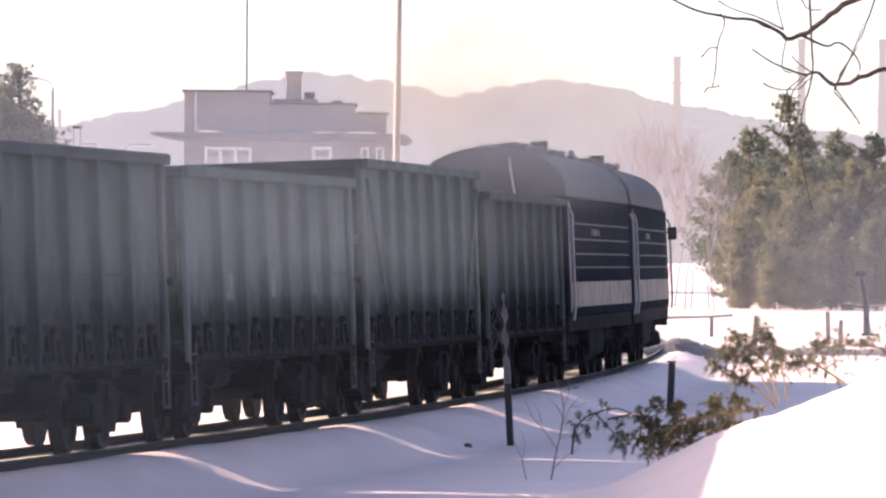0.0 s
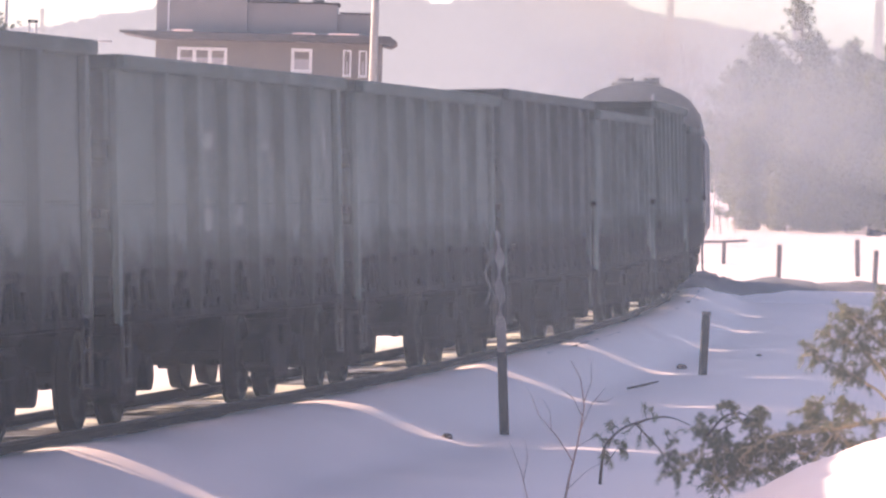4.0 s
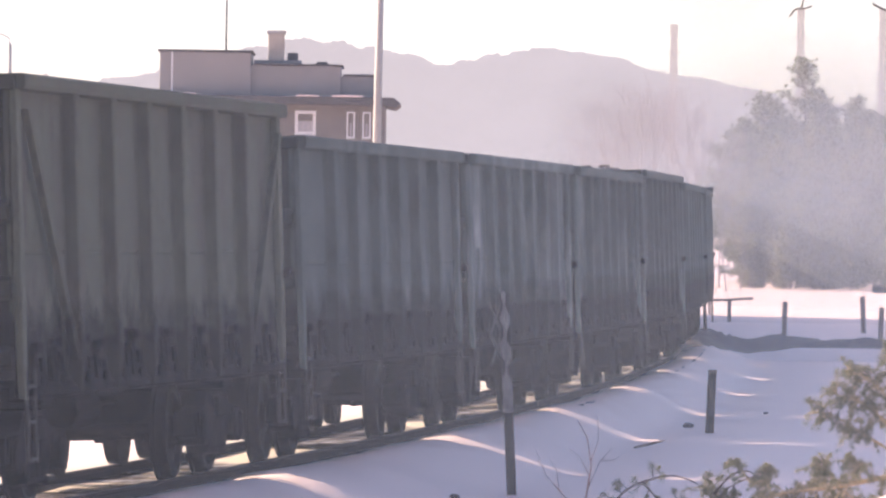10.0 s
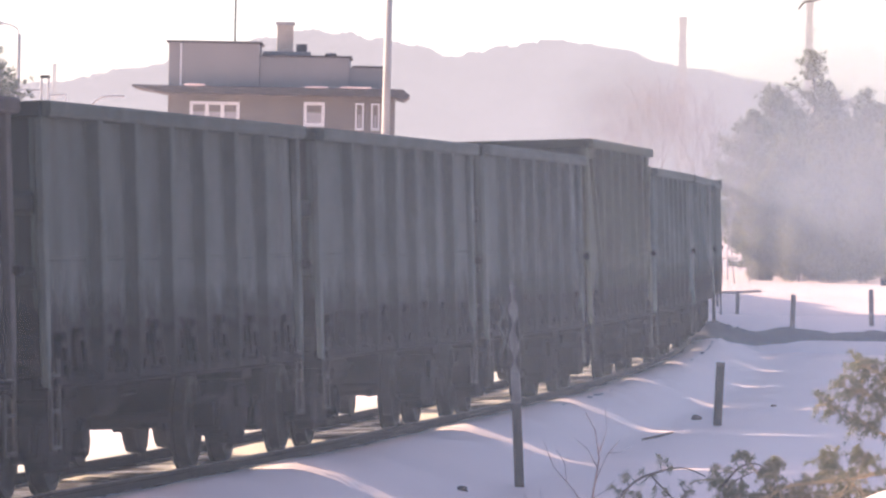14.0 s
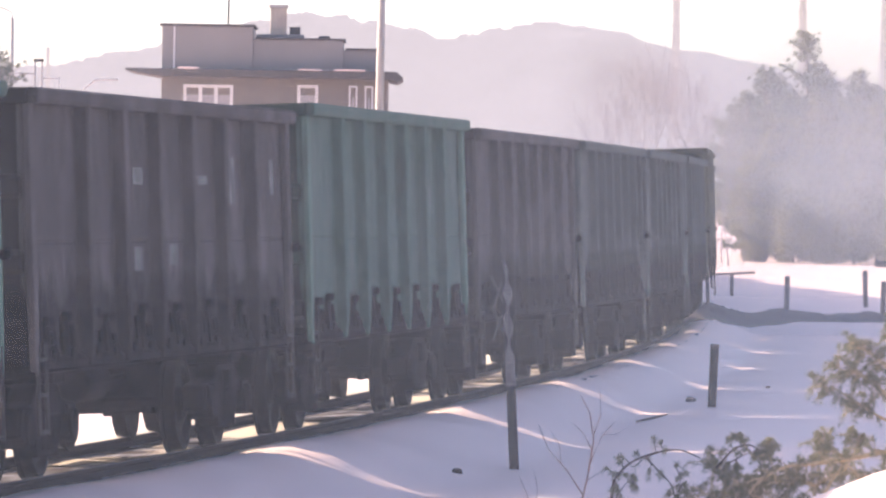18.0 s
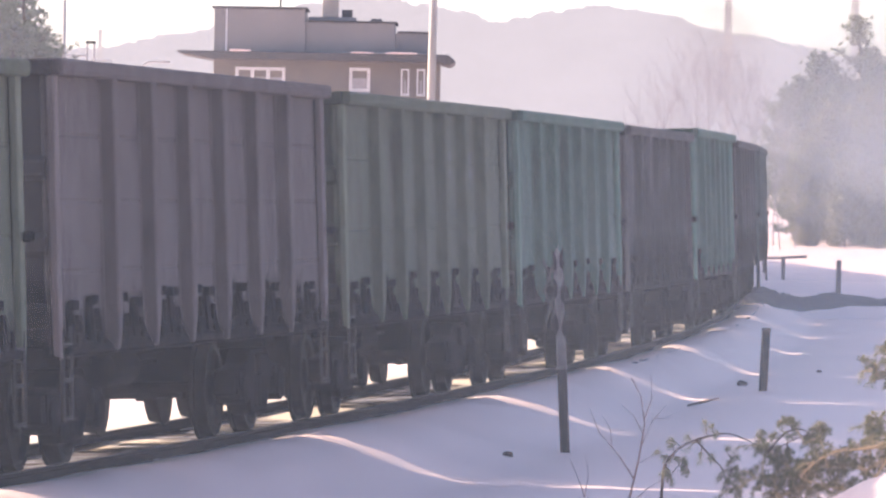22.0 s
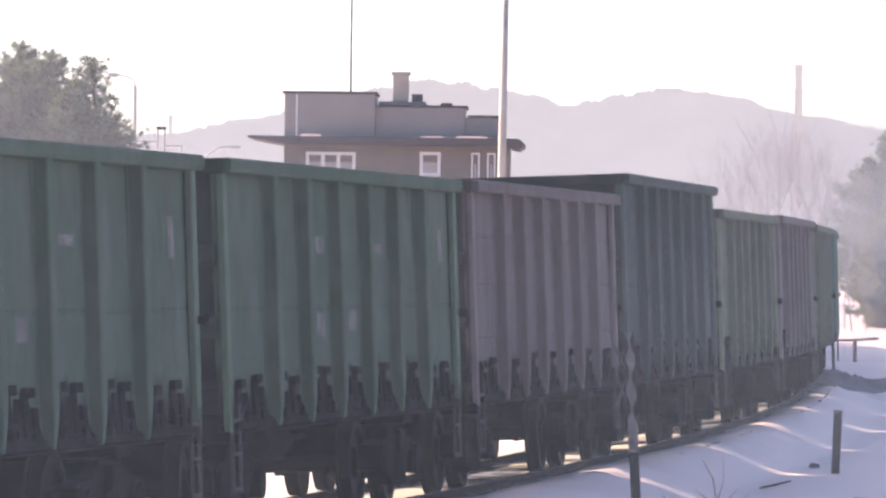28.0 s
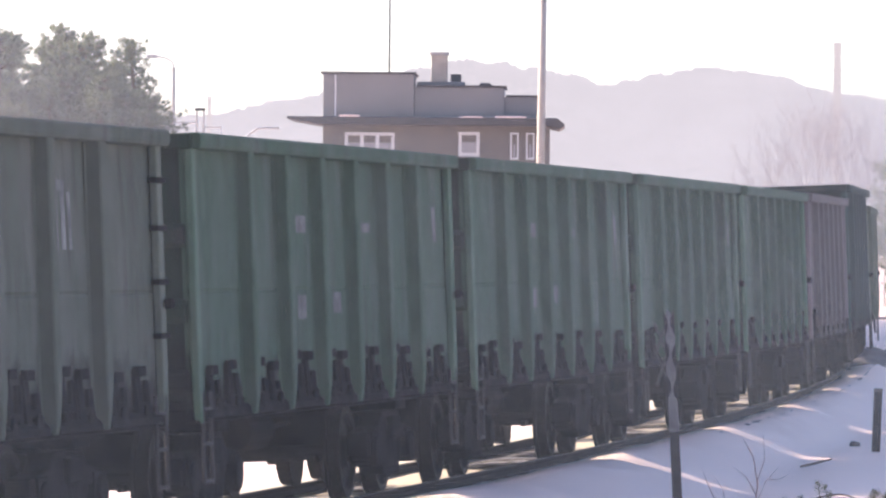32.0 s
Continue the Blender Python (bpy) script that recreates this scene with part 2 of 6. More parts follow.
# ---------------------------------------------------------------- mesh helpers
class Solid:
    """Gathers boxes, tubes and prisms into one mesh."""

    def __init__(self):
        self.v, self.f = [], []

    def add(self, verts, faces):
        k = len(self.v)
        self.v += [tuple(p) for p in verts]
        self.f += [tuple(i + k for i in q) for q in faces]
        return self

    def box(self, cx, cy, cz, sx, sy, sz, m=None):
        x, y, z = sx / 2, sy / 2, sz / 2
        vs = [Vector((a * x, b * y, c * z)) for a in (-1, 1) for b in (-1, 1) for c in (-1, 1)]
        if m:
            vs = [m @ p for p in vs]
        vs = [p + Vector((cx, cy, cz)) for p in vs]
        return self.add(vs, [(0, 1, 3, 2), (4, 6, 7, 5), (0, 4, 5, 1), (2, 3, 7, 6), (0, 2, 6, 4), (1, 5, 7, 3)])

    def tube(self, pts, radii, n=8, caps=True):
        """A tapered round bar along the points."""
        pts = [Vector(p) for p in pts]
        if not isinstance(radii, (list, tuple)):
            radii = [radii] * len(pts)
        rings = []
        for i, p in enumerate(pts):
            d = (pts[min(i + 1, len(pts) - 1)] - pts[max(i - 1, 0)]).normalized()
            u = d.cross(Vector((0, 0, 1)) if abs(d.z) < 0.9 else Vector((1, 0, 0))).normalized()
            w = d.cross(u)
            rings.append([p + (u * math.cos(a) + w * math.sin(a)) * radii[i] for a in (2 * math.pi * j / n for j in range(n))])
        vs = [q for r in rings for q in r]
        fs = [(i * n + j, i * n + (j + 1) % n, (i + 1) * n + (j + 1) % n, (i + 1) * n + j) for i in range(len(pts) - 1) for j in range(n)]
        if caps:
            fs += [tuple(range(n - 1, -1, -1)), tuple((len(pts) - 1) * n + j for j in range(n))]
        return self.add(vs, fs)

    def prism(self, profile, a, b, axis="y"):
        """A closed profile run from a to b along an axis; profile points are the other two axes."""
        n = len(profile)
        if axis == "y":
            vs = [(p, a, q) for p, q in profile] + [(p, b, q) for p, q in profile]
        elif axis == "x":
            vs = [(a, p, q) for p, q in profile] + [(b, p, q) for p, q in profile]
        else:
            vs = [(p, q, a) for p, q in profile] + [(p, q, b) for p, q in profile]
        fs = [(i, (i + 1) % n, n + (i + 1) % n, n + i) for i in range(n)] + [tuple(range(n - 1, -1, -1)), tuple(range(n, 2 * n))]
        return self.add(vs, fs)

    def mesh(self, name, material, bevel=0.0, smooth=False):
        me = bpy.data.meshes.new(name)
        me.from_pydata(self.v, [], self.f)
        bm = bmesh.new()
        bm.from_mesh(me)
        bmesh.ops.recalc_face_normals(bm, faces=bm.faces)
        if bevel:
            es = [e for e in bm.edges if len(e.link_faces) == 2 and e.calc_face_angle(0) > 0.6]
            bmesh.ops.bevel(bm, geom=es, offset=bevel, segments=1, affect="EDGES", clamp_overlap=True)
        bm.to_mesh(me)
        bm.free()
        me.materials.append(material)
        if smooth:
            me.polygons.foreach_set("use_smooth", [True] * len(me.polygons))
        return me


def part(name, me, parent, label="", loc=(0, 0, 0), rot=None):
    ob = new(name, me)
    ob.parent = parent
    ob.location = loc
    if rot:
        ob.rotation_euler = rot
    if label:
        ob["label"] = label
    return ob


def root(name, m, label, category, group="", kind=""):
    ob = new(name)
    ob.matrix_world = m
    ob.empty_display_size = 0.5
    return tagged(ob, label, category, group, kind)


def thing(name, me, label, category, m=None, group="", kind=""):
    ob = new(name, me)
    if m:
        ob.matrix_world = m
    return tagged(ob, label, category, group, kind)


CACHE = {}


def cached(key, maker):
    if key not in CACHE:
        CACHE[key] = maker()
    return CACHE[key]


# ---------------------------------------------------------------- ground
def smooth(a, b, x):
    t = min(1.0, max(0.0, (x - a) / (b - a)))
    return t * t * (3 - 2 * t)


def bank_top(x):
    """Crest of the snow bank before the camera."""
    rows = [(1.0, -0.42), (2.0, -0.22), (2.6, 0.05), (3.1, 0.33), (3.4, 0.45), (3.65, 0.55), (4.05, 0.66), (4.3, 0.76), (4.65, 0.9), (6.0, 1.45), (9.0, 2.0), (60.0, 2.2)]
    if x <= rows[0][0]:
        return -9.0
    for (a, p), (b, q) in zip(rows, rows[1:]):
        if x <= b:
            return p + (q - p) * (x - a) / (b - a)
    return 2.2


def ground_z(x, y):
    o = offset_of(x, y)
    z = -0.45
    if -60 < o < 60:
        lean = -0.122 + 0.0436 * min(1.5, max(-1.5, o)) + 0.03 * smooth(0.84, 1.0, o)
        wide = 1 - smooth(80, 96, y)
        if -1.5 < o < 1.2:
            z = lean
        elif o >= 1.2:
            a, b = 1.20 + 0.13 * wide, 2.55 + 0.5 * wide
            u = min(1.0, max(0.0, (o - a) / (b - a)))
            z = lean + (-0.455 - lean) * (0.55 * u + 0.45 * smooth(0, 1, u))
        else:
            z = lean + (-0.345 - lean) * smooth(1.6, 3.5, -o)
        if abs(o) < 3.0 and 40 < y < 260:
            z += 0.035 * noise.noise((x * 0.9, y * 0.35, 4.0)) * (1 - smooth(2.0, 3.0, abs(o))) + 0.085 * smooth(1.0, 1.4, o) * max(0.0, noise.noise((x * 2.2, y * 0.8, 8.0))) * (1 - smooth(1.8, 2.5, o))
    if 30 < y < 260 and o > 1.5:
        z += 0.03 * smooth(2.2, 3.4, o) * noise.noise((x * 0.35, y * 0.16, 0.0)) + 0.012 * noise.noise((x * 1.7, y * 0.9, 3.0))
    # the field rises towards the woods
    z += 0.55 * smooth(230, 330, y) * smooth(2.0, 8.0, x) + 2.0 * smooth(330, 700, y)
    # the rise on which the camera stands
    if y < 60 and o > 3:
        near = -0.45 + 1.15 * (1 - smooth(16, 44, y)) * smooth(3.0, 9.0, o)
        z = max(z, near)
        b = bank_top(x)
        if b > -5:
            z = max(z, -0.45 + (b + 0.45) * (1 - smooth(50.0, 50.9, y)) * (1 - 0.55 * (1 - smooth(18, 48, y)))
                    + 0.035 * noise.noise((x * 2.1, y * 1.3, 7.0)) + 0.035 * noise.noise((x * 5.0, y * 4.0, 2.0)))
    return z


def axis_steps(rows):
    out = []
    for a, b, st in rows:
        out += list(np.arange(a, b, st))
    return out + [rows[-1][1]]


def build_ground():
    xs = axis_steps([(-2600, -400, 200), (-400, -60, 20), (-60, -16, 4), (-16, -9, 0.5), (-9, 10, 0.16), (10, 24, 0.5), (24, 80, 4), (80, 400, 20), (400, 2600, 200)])
    ys = axis_steps([(-2000, -400, 200), (-400, -40, 20), (-40, 20, 4), (20, 46, 1.0), (46, 54, 0.2), (54, 130, 0.5), (130, 240, 1.0), (240, 400, 4), (400, 800, 25), (800, 3200, 200)])
    vs = [(x, y, ground_z(x, y)) for y in ys for x in xs]
    w = len(xs)
    fs = [(j * w + i, j * w + i + 1, (j + 1) * w + i + 1, (j + 1) * w + i) for j in range(len(ys) - 1) for i in range(w - 1)]
    me = bpy.data.meshes.new("ground")
    me.from_pydata(vs, [], fs)
    me.materials.append(SNOW)
    me.polygons.foreach_set("use_smooth", [True] * len(fs))
    thing("ground", me, "snow-covered ground, wind-smoothed and trackside-shaded", "snow", kind="structure")


build_ground()


# ---------------------------------------------------------------- railway track
def rail_solid(side, head):
    so = Solid()
    prof = [(-0.075, -0.18), (0.075, -0.18), (0.075, -0.165), (0.012, -0.14), (0.012, -0.05), (0.036, -0.035), (0.036, -0.006),
            (-0.036, -0.006), (-0.036, -0.035), (-0.012, -0.05), (-0.012, -0.14), (-0.075, -0.165)]
    if head:
        prof = [(-0.034, -0.008), (0.034, -0.008), (0.03, 0.0), (-0.03, 0.0)]
    n = len(prof)
    c, q = math.cos(radians(CANT)), math.sin(radians(CANT))
    steps = list(np.arange(-420.0, 470.0, 5.0))
    for s in steps:
        for a, z in prof:
            o = side * 0.797 + a
            p, _ = track(s, o * c - z * q)
            so.v.append((p.x, p.y, z * c + o * q))
    for i in range(len(steps) - 1):
        for j in range(n):
            so.f.append((i * n + j, i * n + (j + 1) % n, (i + 1) * n + (j + 1) % n, (i + 1) * n + j))
    return so


track_root = root("railway_track", Matrix(), "single railway track, steel rails on snowed-in sleepers", "railway track", kind="structure")
for side in (-1, 1):
    part("rail", rail_solid(side, False).mesh("rail", RAILM), track_root)
    part("rail_head", rail_solid(side, True).mesh("rail_head", RAILTOP), track_root, "shiny worn rail head")


# sleepers, sunk in the snow
sleeper_me = Solid().box(0, 0, -0.20, 2.7, 0.24, 0.17).mesh("sleeper", SLEEPER, 0.015)
for k in range(250):
    s = -4.0 + 0.56 * k
    ob = part("sleeper", sleeper_me, track_root)
    ob.matrix_local = track_pose(s)


def strip(rows, lift, crown):
    """A dirt surface laid on the ground along a centre line: x, y, half depth."""
    so = Solid()
    fine = []
    for (ax, ay, aw), (bx, by, bw) in zip(rows, rows[1:]):
        n = max(2, int(math.hypot(bx - ax, by - ay) / 0.22))
        fine += [(ax + (bx - ax) * i / n, ay + (by - ay) * i / n, aw + (bw - aw) * i / n) for i in range(n)]
    m = 15
    for x, y, w in fine:
        for j in range(m):
            u = -1 + 2 * j / (m - 1)
            edge = w * (1 + 0.35 * noise.noise((x * 0.7, u * 0.5, 2.0)))
            yy = y + u * edge
            so.v.append((x, yy, ground_z(x, yy) + (lift + crown * (1 - u * u) * (0.75 + 0.45 * noise.noise((x * 0.9, yy * 0.2, 5.0)) + 0.55 * noise.noise((x * 2.6, yy * 0.9, 1.0)))) * (1 - abs(u) ** 6) - 0.02 * abs(u) ** 6))
    so.f = [(i * m + j, (i + 1) * m + j, (i + 1) * m + j + 1, i * m + j + 1) for i in range(len(fine) - 1) for j in range(m - 1)]
    return so


thing("dirt_road", strip([(6.0, 150.0, 4.0), (7.2, 158.0, 6.5), (8.4, 168.0, 7.5), (9.6, 177.0, 8.5), (10.6, 179.0, 5.0), (12.2, 178.0, 3.0), (16.0, 179.0, 2.6), (26.0, 182.0, 2.4), (40.0, 185.0, 2.4)], 0.03, 0.22)
      .mesh("dirt_road", DIRT, 0, True), "thawed brown dirt road crossing the snow", "dirt road", kind="structure")


# ---------------------------------------------------------------- wagons
RIBS = [-4.15, -2.49, -0.83, 0.83, 2.49, 4.15]
HALF = 6.36


def paint(name, rgb, worn=(0.30, 0.29, 0.28), amount=0.5, dark_below=1.45):
    """Weathered wagon paint, with streaks of rust, darkened below a ragged line at the height given."""
    m = mat(name, [q * 0.78 for q in rgb], 0.85, var=0.28, scale=1.7, fine=8.0, bump=0.12, stretch=(1, 1, 0.45), second=[q * 0.78 for q in worn], amount=amount, edge=(0.46, 0.66), spec=0.05)
    n, l = m.node_tree.nodes, m.node_tree.links
    b = n["Principled BSDF"]
    base = b.inputs["Base Color"].links[0].from_socket
    tc, sep, mp = n.new("ShaderNodeTexCoord"), n.new("ShaderNodeSeparateXYZ"), n.new("ShaderNodeMapping")
    l.new(tc.outputs["Object"], sep.inputs[0])
    l.new(tc.outputs["Object"], mp.inputs["Vector"])
    mp.inputs["Scale"].default_value = (1, 2.2, 0.22)
    oi, ad = n.new("ShaderNodeObjectInfo"), n.new("ShaderNodeVectorMath")
    ad.operation = "ADD"
    l.new(mp.outputs[0], ad.inputs[0])
    l.new(oi.outputs["Random"], ad.inputs[1])
    streak, edge_noise = n.new("ShaderNodeTexNoise"), n.new("ShaderNodeTexNoise")
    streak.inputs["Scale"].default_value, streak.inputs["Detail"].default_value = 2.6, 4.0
    edge_noise.inputs["Scale"].default_value, edge_noise.inputs["Detail"].default_value = 2.3, 5.0
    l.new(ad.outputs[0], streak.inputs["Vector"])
    l.new(tc.outputs["Object"], edge_noise.inputs["Vector"])
    r1 = n.new("ShaderNodeMapRange")
    r1.inputs["From Min"].default_value, r1.inputs["From Max"].default_value = 0.52, 0.70
    r1.inputs["To Max"].default_value = 0.45
    l.new(streak.outputs["Fac"], r1.inputs["Value"])
    m1, m2 = n.new("ShaderNodeMix"), n.new("ShaderNodeMix")
    m1.data_type = m2.data_type = "RGBA"
    m1.inputs["B"].default_value = (0.06, 0.052, 0.05, 1)
    l.new(r1.outputs[0], m1.inputs["Factor"])
    l.new(base, m1.inputs["A"])
    # Mixes to near black below a height, its edge broken by noise.
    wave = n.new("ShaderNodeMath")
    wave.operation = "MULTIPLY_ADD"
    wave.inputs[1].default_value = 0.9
    l.new(edge_noise.outputs["Fac"], wave.inputs[0])
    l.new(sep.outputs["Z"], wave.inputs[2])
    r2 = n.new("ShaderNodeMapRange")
    r2.inputs["From Min"].default_value, r2.inputs["From Max"].default_value = dark_below + 0.30, dark_below + 0.62
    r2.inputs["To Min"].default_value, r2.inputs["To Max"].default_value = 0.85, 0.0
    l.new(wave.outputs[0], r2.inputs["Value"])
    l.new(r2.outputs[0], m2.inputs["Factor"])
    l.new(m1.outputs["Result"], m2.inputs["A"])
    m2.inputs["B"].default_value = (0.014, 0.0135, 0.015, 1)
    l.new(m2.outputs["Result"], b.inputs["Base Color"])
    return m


def paint_pair(name, rgb, worn, amount=0.5, dark_below=1.45):
    """The paint of the side sheets, darker at the foot, and that of the ribs, less so, with a lit copy for the posts
    and a shaded copy for the ends.
    """
    side = paint(name, rgb, worn, amount, dark_below)
    # Corner posts get lighter paint, with the light they catch painted in.
    lit_gain = 1.12 if dark_below > 1.5 else 1.4
    # Ends take a darker copy: the shade between wagons is in the colour.
    return side, side if dark_below > 1.5 else paint(name + "_of_ribs", rgb, worn, amount, 0.62), paint(name + "_of_lit_posts", [lit_gain * q for q in rgb], [lit_gain * q for q in worn], amount, 0.9), paint(name + "_of_shaded_ends", [0.45 * q for q in rgb], [0.4 * q for q in worn], amount, 1.7)


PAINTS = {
    "grey": paint_pair("faded_grey_paint", (0.088, 0.114, 0.106), (0.165, 0.202, 0.19), dark_below=1.7),
    "dark": paint_pair("sooty_grey_paint", (0.063, 0.080, 0.078), (0.125, 0.152, 0.147), dark_below=1.7),
    "tealgrey": paint_pair("grey_green_paint", (0.090, 0.122, 0.114), (0.24, 0.27, 0.26), 0.6, dark_below=1.7),
    "olive": paint_pair("olive_paint", (0.125, 0.138, 0.10), (0.115, 0.105, 0.09), dark_below=1.7),
    "brown": paint_pair("brown_oxide_paint", (0.082, 0.078, 0.076), (0.165, 0.155, 0.155), dark_below=1.7),
    "greybrown": paint_pair("grey_brown_paint", (0.088, 0.107, 0.099), (0.14, 0.162, 0.152), dark_below=1.7),
    "teal": paint_pair("blue_green_paint", (0.088, 0.165, 0.130), (0.14, 0.205, 0.175), dark_below=1.36),
    "green": paint_pair("green_paint", (0.073, 0.130, 0.088), (0.13, 0.172, 0.142), dark_below=1.38),
    "greygreen": paint_pair("grey_green_faded_paint", (0.100, 0.126, 0.098), (0.16, 0.178, 0.152), dark_below=1.45),
    "leaf": paint_pair("sage_green_paint", (0.120, 0.146, 0.105), (0.16, 0.175, 0.135), dark_below=1.33),
    "mauve": paint_pair("faded_red_oxide_paint", (0.140, 0.122, 0.122), (0.19, 0.175, 0.175), dark_below=1.40),
    "deep": paint_pair("dark_blue_green_paint", (0.053, 0.080, 0.073), (0.095, 0.12, 0.113), dark_below=1.49),
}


def wheelset_mesh():
    so = Solid()
    so.tube([(-1.05, 0, 0), (1.05, 0, 0)], 0.08, 10)
    for sx in (-1, 1):
        prof = [(0.70, 0.10), (0.70, 0.50), (0.735, 0.50), (0.745, 0.475), (0.86, 0.465), (0.86, 0.40), (0.80, 0.36), (0.79, 0.2), (0.87, 0.14), (0.87, 0.10)]
        n = 22
        vs = [(sx * a, r * math.cos(2 * math.pi * j / n), r * math.sin(2 * math.pi * j / n)) for a, r in prof for j in range(n)]
        fs = [(i * n + j, i * n + (j + 1) % n, ((i + 1) % len(prof)) * n + (j + 1) % n, ((i + 1) % len(prof)) * n + j) for i in range(len(prof)) for j in range(n)]
        so.add(vs, fs)
    return so.mesh("wheelset", WHEELM)


def side_frame_mesh():
    """Cast bogie side frame with axle boxes and a spring nest."""
    so = Solid()
    up = [(-1.22, 0.42), (-1.22, 0.66), (-0.62, 0.72), (-0.45, 0.86), (0.45, 0.86), (0.62, 0.72), (1.22, 0.66), (1.22, 0.42),
          (0.98, 0.42), (0.9, 0.56), (0.62, 0.56), (0.40, 0.22), (-0.40, 0.22), (-0.62, 0.56), (-0.9, 0.56), (-0.98, 0.42)]
    so.prism(up, -0.11, 0.11, "x")
    for y in (-0.925, 0.925):
        so.tube([(-0.12, y, 0.475), (0.17, y, 0.475)], 0.16, 12)
        so.box(0.02, y, 0.52, 0.24, 0.34, 0.30)
    for y in (-0.22, 0, 0.22):
        so.tube([(0.05, y, 0.28), (0.05, y, 0.62)], 0.085, 8)
    return so.mesh("side_frame", GRIME, 0.012)


def bolster_mesh():
    so = Solid()
    so.prism([(-1.2, 0.60), (-0.8, 0.50), (0.8, 0.50), (1.2, 0.60), (1.2, 0.80), (0.5, 0.88), (-0.5, 0.88), (-1.2, 0.80)], -0.2, 0.2)
    so.tube([(0, 0, 0.85), (0, 0, 0.98)], 0.22, 12)
    for sx in (-1, 1):
        so.box(sx * 0.55, 0, 0.42, 0.07, 2.3, 0.07)
        for sy in (-1, 1):
            so.box(sx * 0.78, sy * 0.43, 0.45, 0.08, 0.06, 0.36)
    return so.mesh("bogie", GRIME, 0.01)


def coupler_mesh():
    so = Solid()
    so.box(0, -0.05, 1.05, 0.2, 0.75, 0.22)
    so.box(0.02, 0.42, 1.05, 0.34, 0.28, 0.40)
    so.box(-0.12, 0.58, 1.05, 0.12, 0.16, 0.34)
    so.tube([(0.3, -0.1, 0.98), (0.38, 0.35, 0.62), (0.30, 0.68, 0.55)], 0.028, 6)
    return so.mesh("coupler", GRIME, 0.02)


def rib_mesh(H, m):
    """Pressed hat-section rib with slanting, rounded flanks, drawn in at the foot."""
    so = Solid()
    prof = [(0, -0.135), (0.014, -0.118), (0.07, -0.108), (0.115, -0.1), (0.13, -0.085), (0.133, 0.0), (0.13, 0.085), (0.115, 0.1), (0.07, 0.108), (0.014, 0.118), (0, 0.135), (-0.012, 0.135), (-0.012, -0.135)]
    n = len(prof)
    vs = []
    for z, d, w in ((1.02, 0.8, 0.35), (1.2, 0.95, 0.62), (1.42, 1.0, 1.0), (2.3, 1.0, 1.0), (H - 0.12, 1.0, 1.0)):
        vs += [(x * d, y * w, z) for x, y in prof]
    fs = [(i * n + j, i * n + (j + 1) % n, (i + 1) * n + (j + 1) % n, (i + 1) * n + j) for i in range(4) for j in range(n)]
    fs += [tuple(range(n - 1, -1, -1)), tuple(range(4 * n, 5 * n))]
    so.add(vs, fs)
    return so.mesh("rib", m)


def corner_mesh(H, m):
    """Corner post, drawn to a blunt tip below the side sill."""
    so = Solid()
    prof = [(-0.03, -0.10), (0.035, -0.085), (0.035, 0.085), (-0.03, 0.10)]
    rows = [(0.98, 0.3), (1.06, 0.5), (1.25, 0.8), (1.55, 1.0), (H - 0.1, 1.0)]
    vs = [(x, y * w, z) for z, w in rows for x, y in prof]
    fs = [(4 * i + j, 4 * i + (j + 1) % 4, 4 * i + 4 + (j + 1) % 4, 4 * i + 4 + j) for i in range(len(rows) - 1) for j in range(4)]
    so.add(vs, fs + [(3, 2, 1, 0), (16, 17, 18, 19)])
    return so.mesh("corner_post", m, 0.01)


def dent(H, a, b, u, z):
    """How far the side sheet of the bay from a to b stands out."""
    return 0.018 * math.sin(math.pi * u) * math.sin(math.pi * (z - 1.1) / (H - 1.2)) + 0.013 * noise.noise((a + u * (b - a) * 1.3, z * 1.3, H))


def mark_mesh(H, y, z, w, h):
    """A thin coat of paint on the side sheet."""
    a, b = max(q for q in [-HALF] + RIBS if q <= y), min(q for q in RIBS + [HALF] if q > y)
    vs = []
    n = 6
    for lift in (0.006, 0.001):
        for j in range(n + 1):
            for i in range(n + 1):
                yy, zz = y + w * (i / n - 0.5), z + h * (j / n - 0.5)
                yy = min(b - 0.13, max(a + 0.13, yy))
                vs.append((dent(H, a, b, (yy - a) / (b - a), zz) + lift, yy, zz))
    k = (n + 1) ** 2
    fs = [(j * (n + 1) + i, j * (n + 1) + i + 1, (j + 1) * (n + 1) + i + 1, (j + 1) * (n + 1) + i) for j in range(n) for i in range(n)]
    so = Solid().add(vs, fs + [tuple(k + q for q in reversed(f)) for f in fs])
    return so.mesh("painted_mark", PALEP if h > 0.4 else STENCIL)


SEAMS = {"leaf": (2.02, 2.78), "mauve": (1.72, 2.32, 2.88), "olive": (2.25,), "tealgrey": (2.12, 2.75), "deep": (2.3,)}


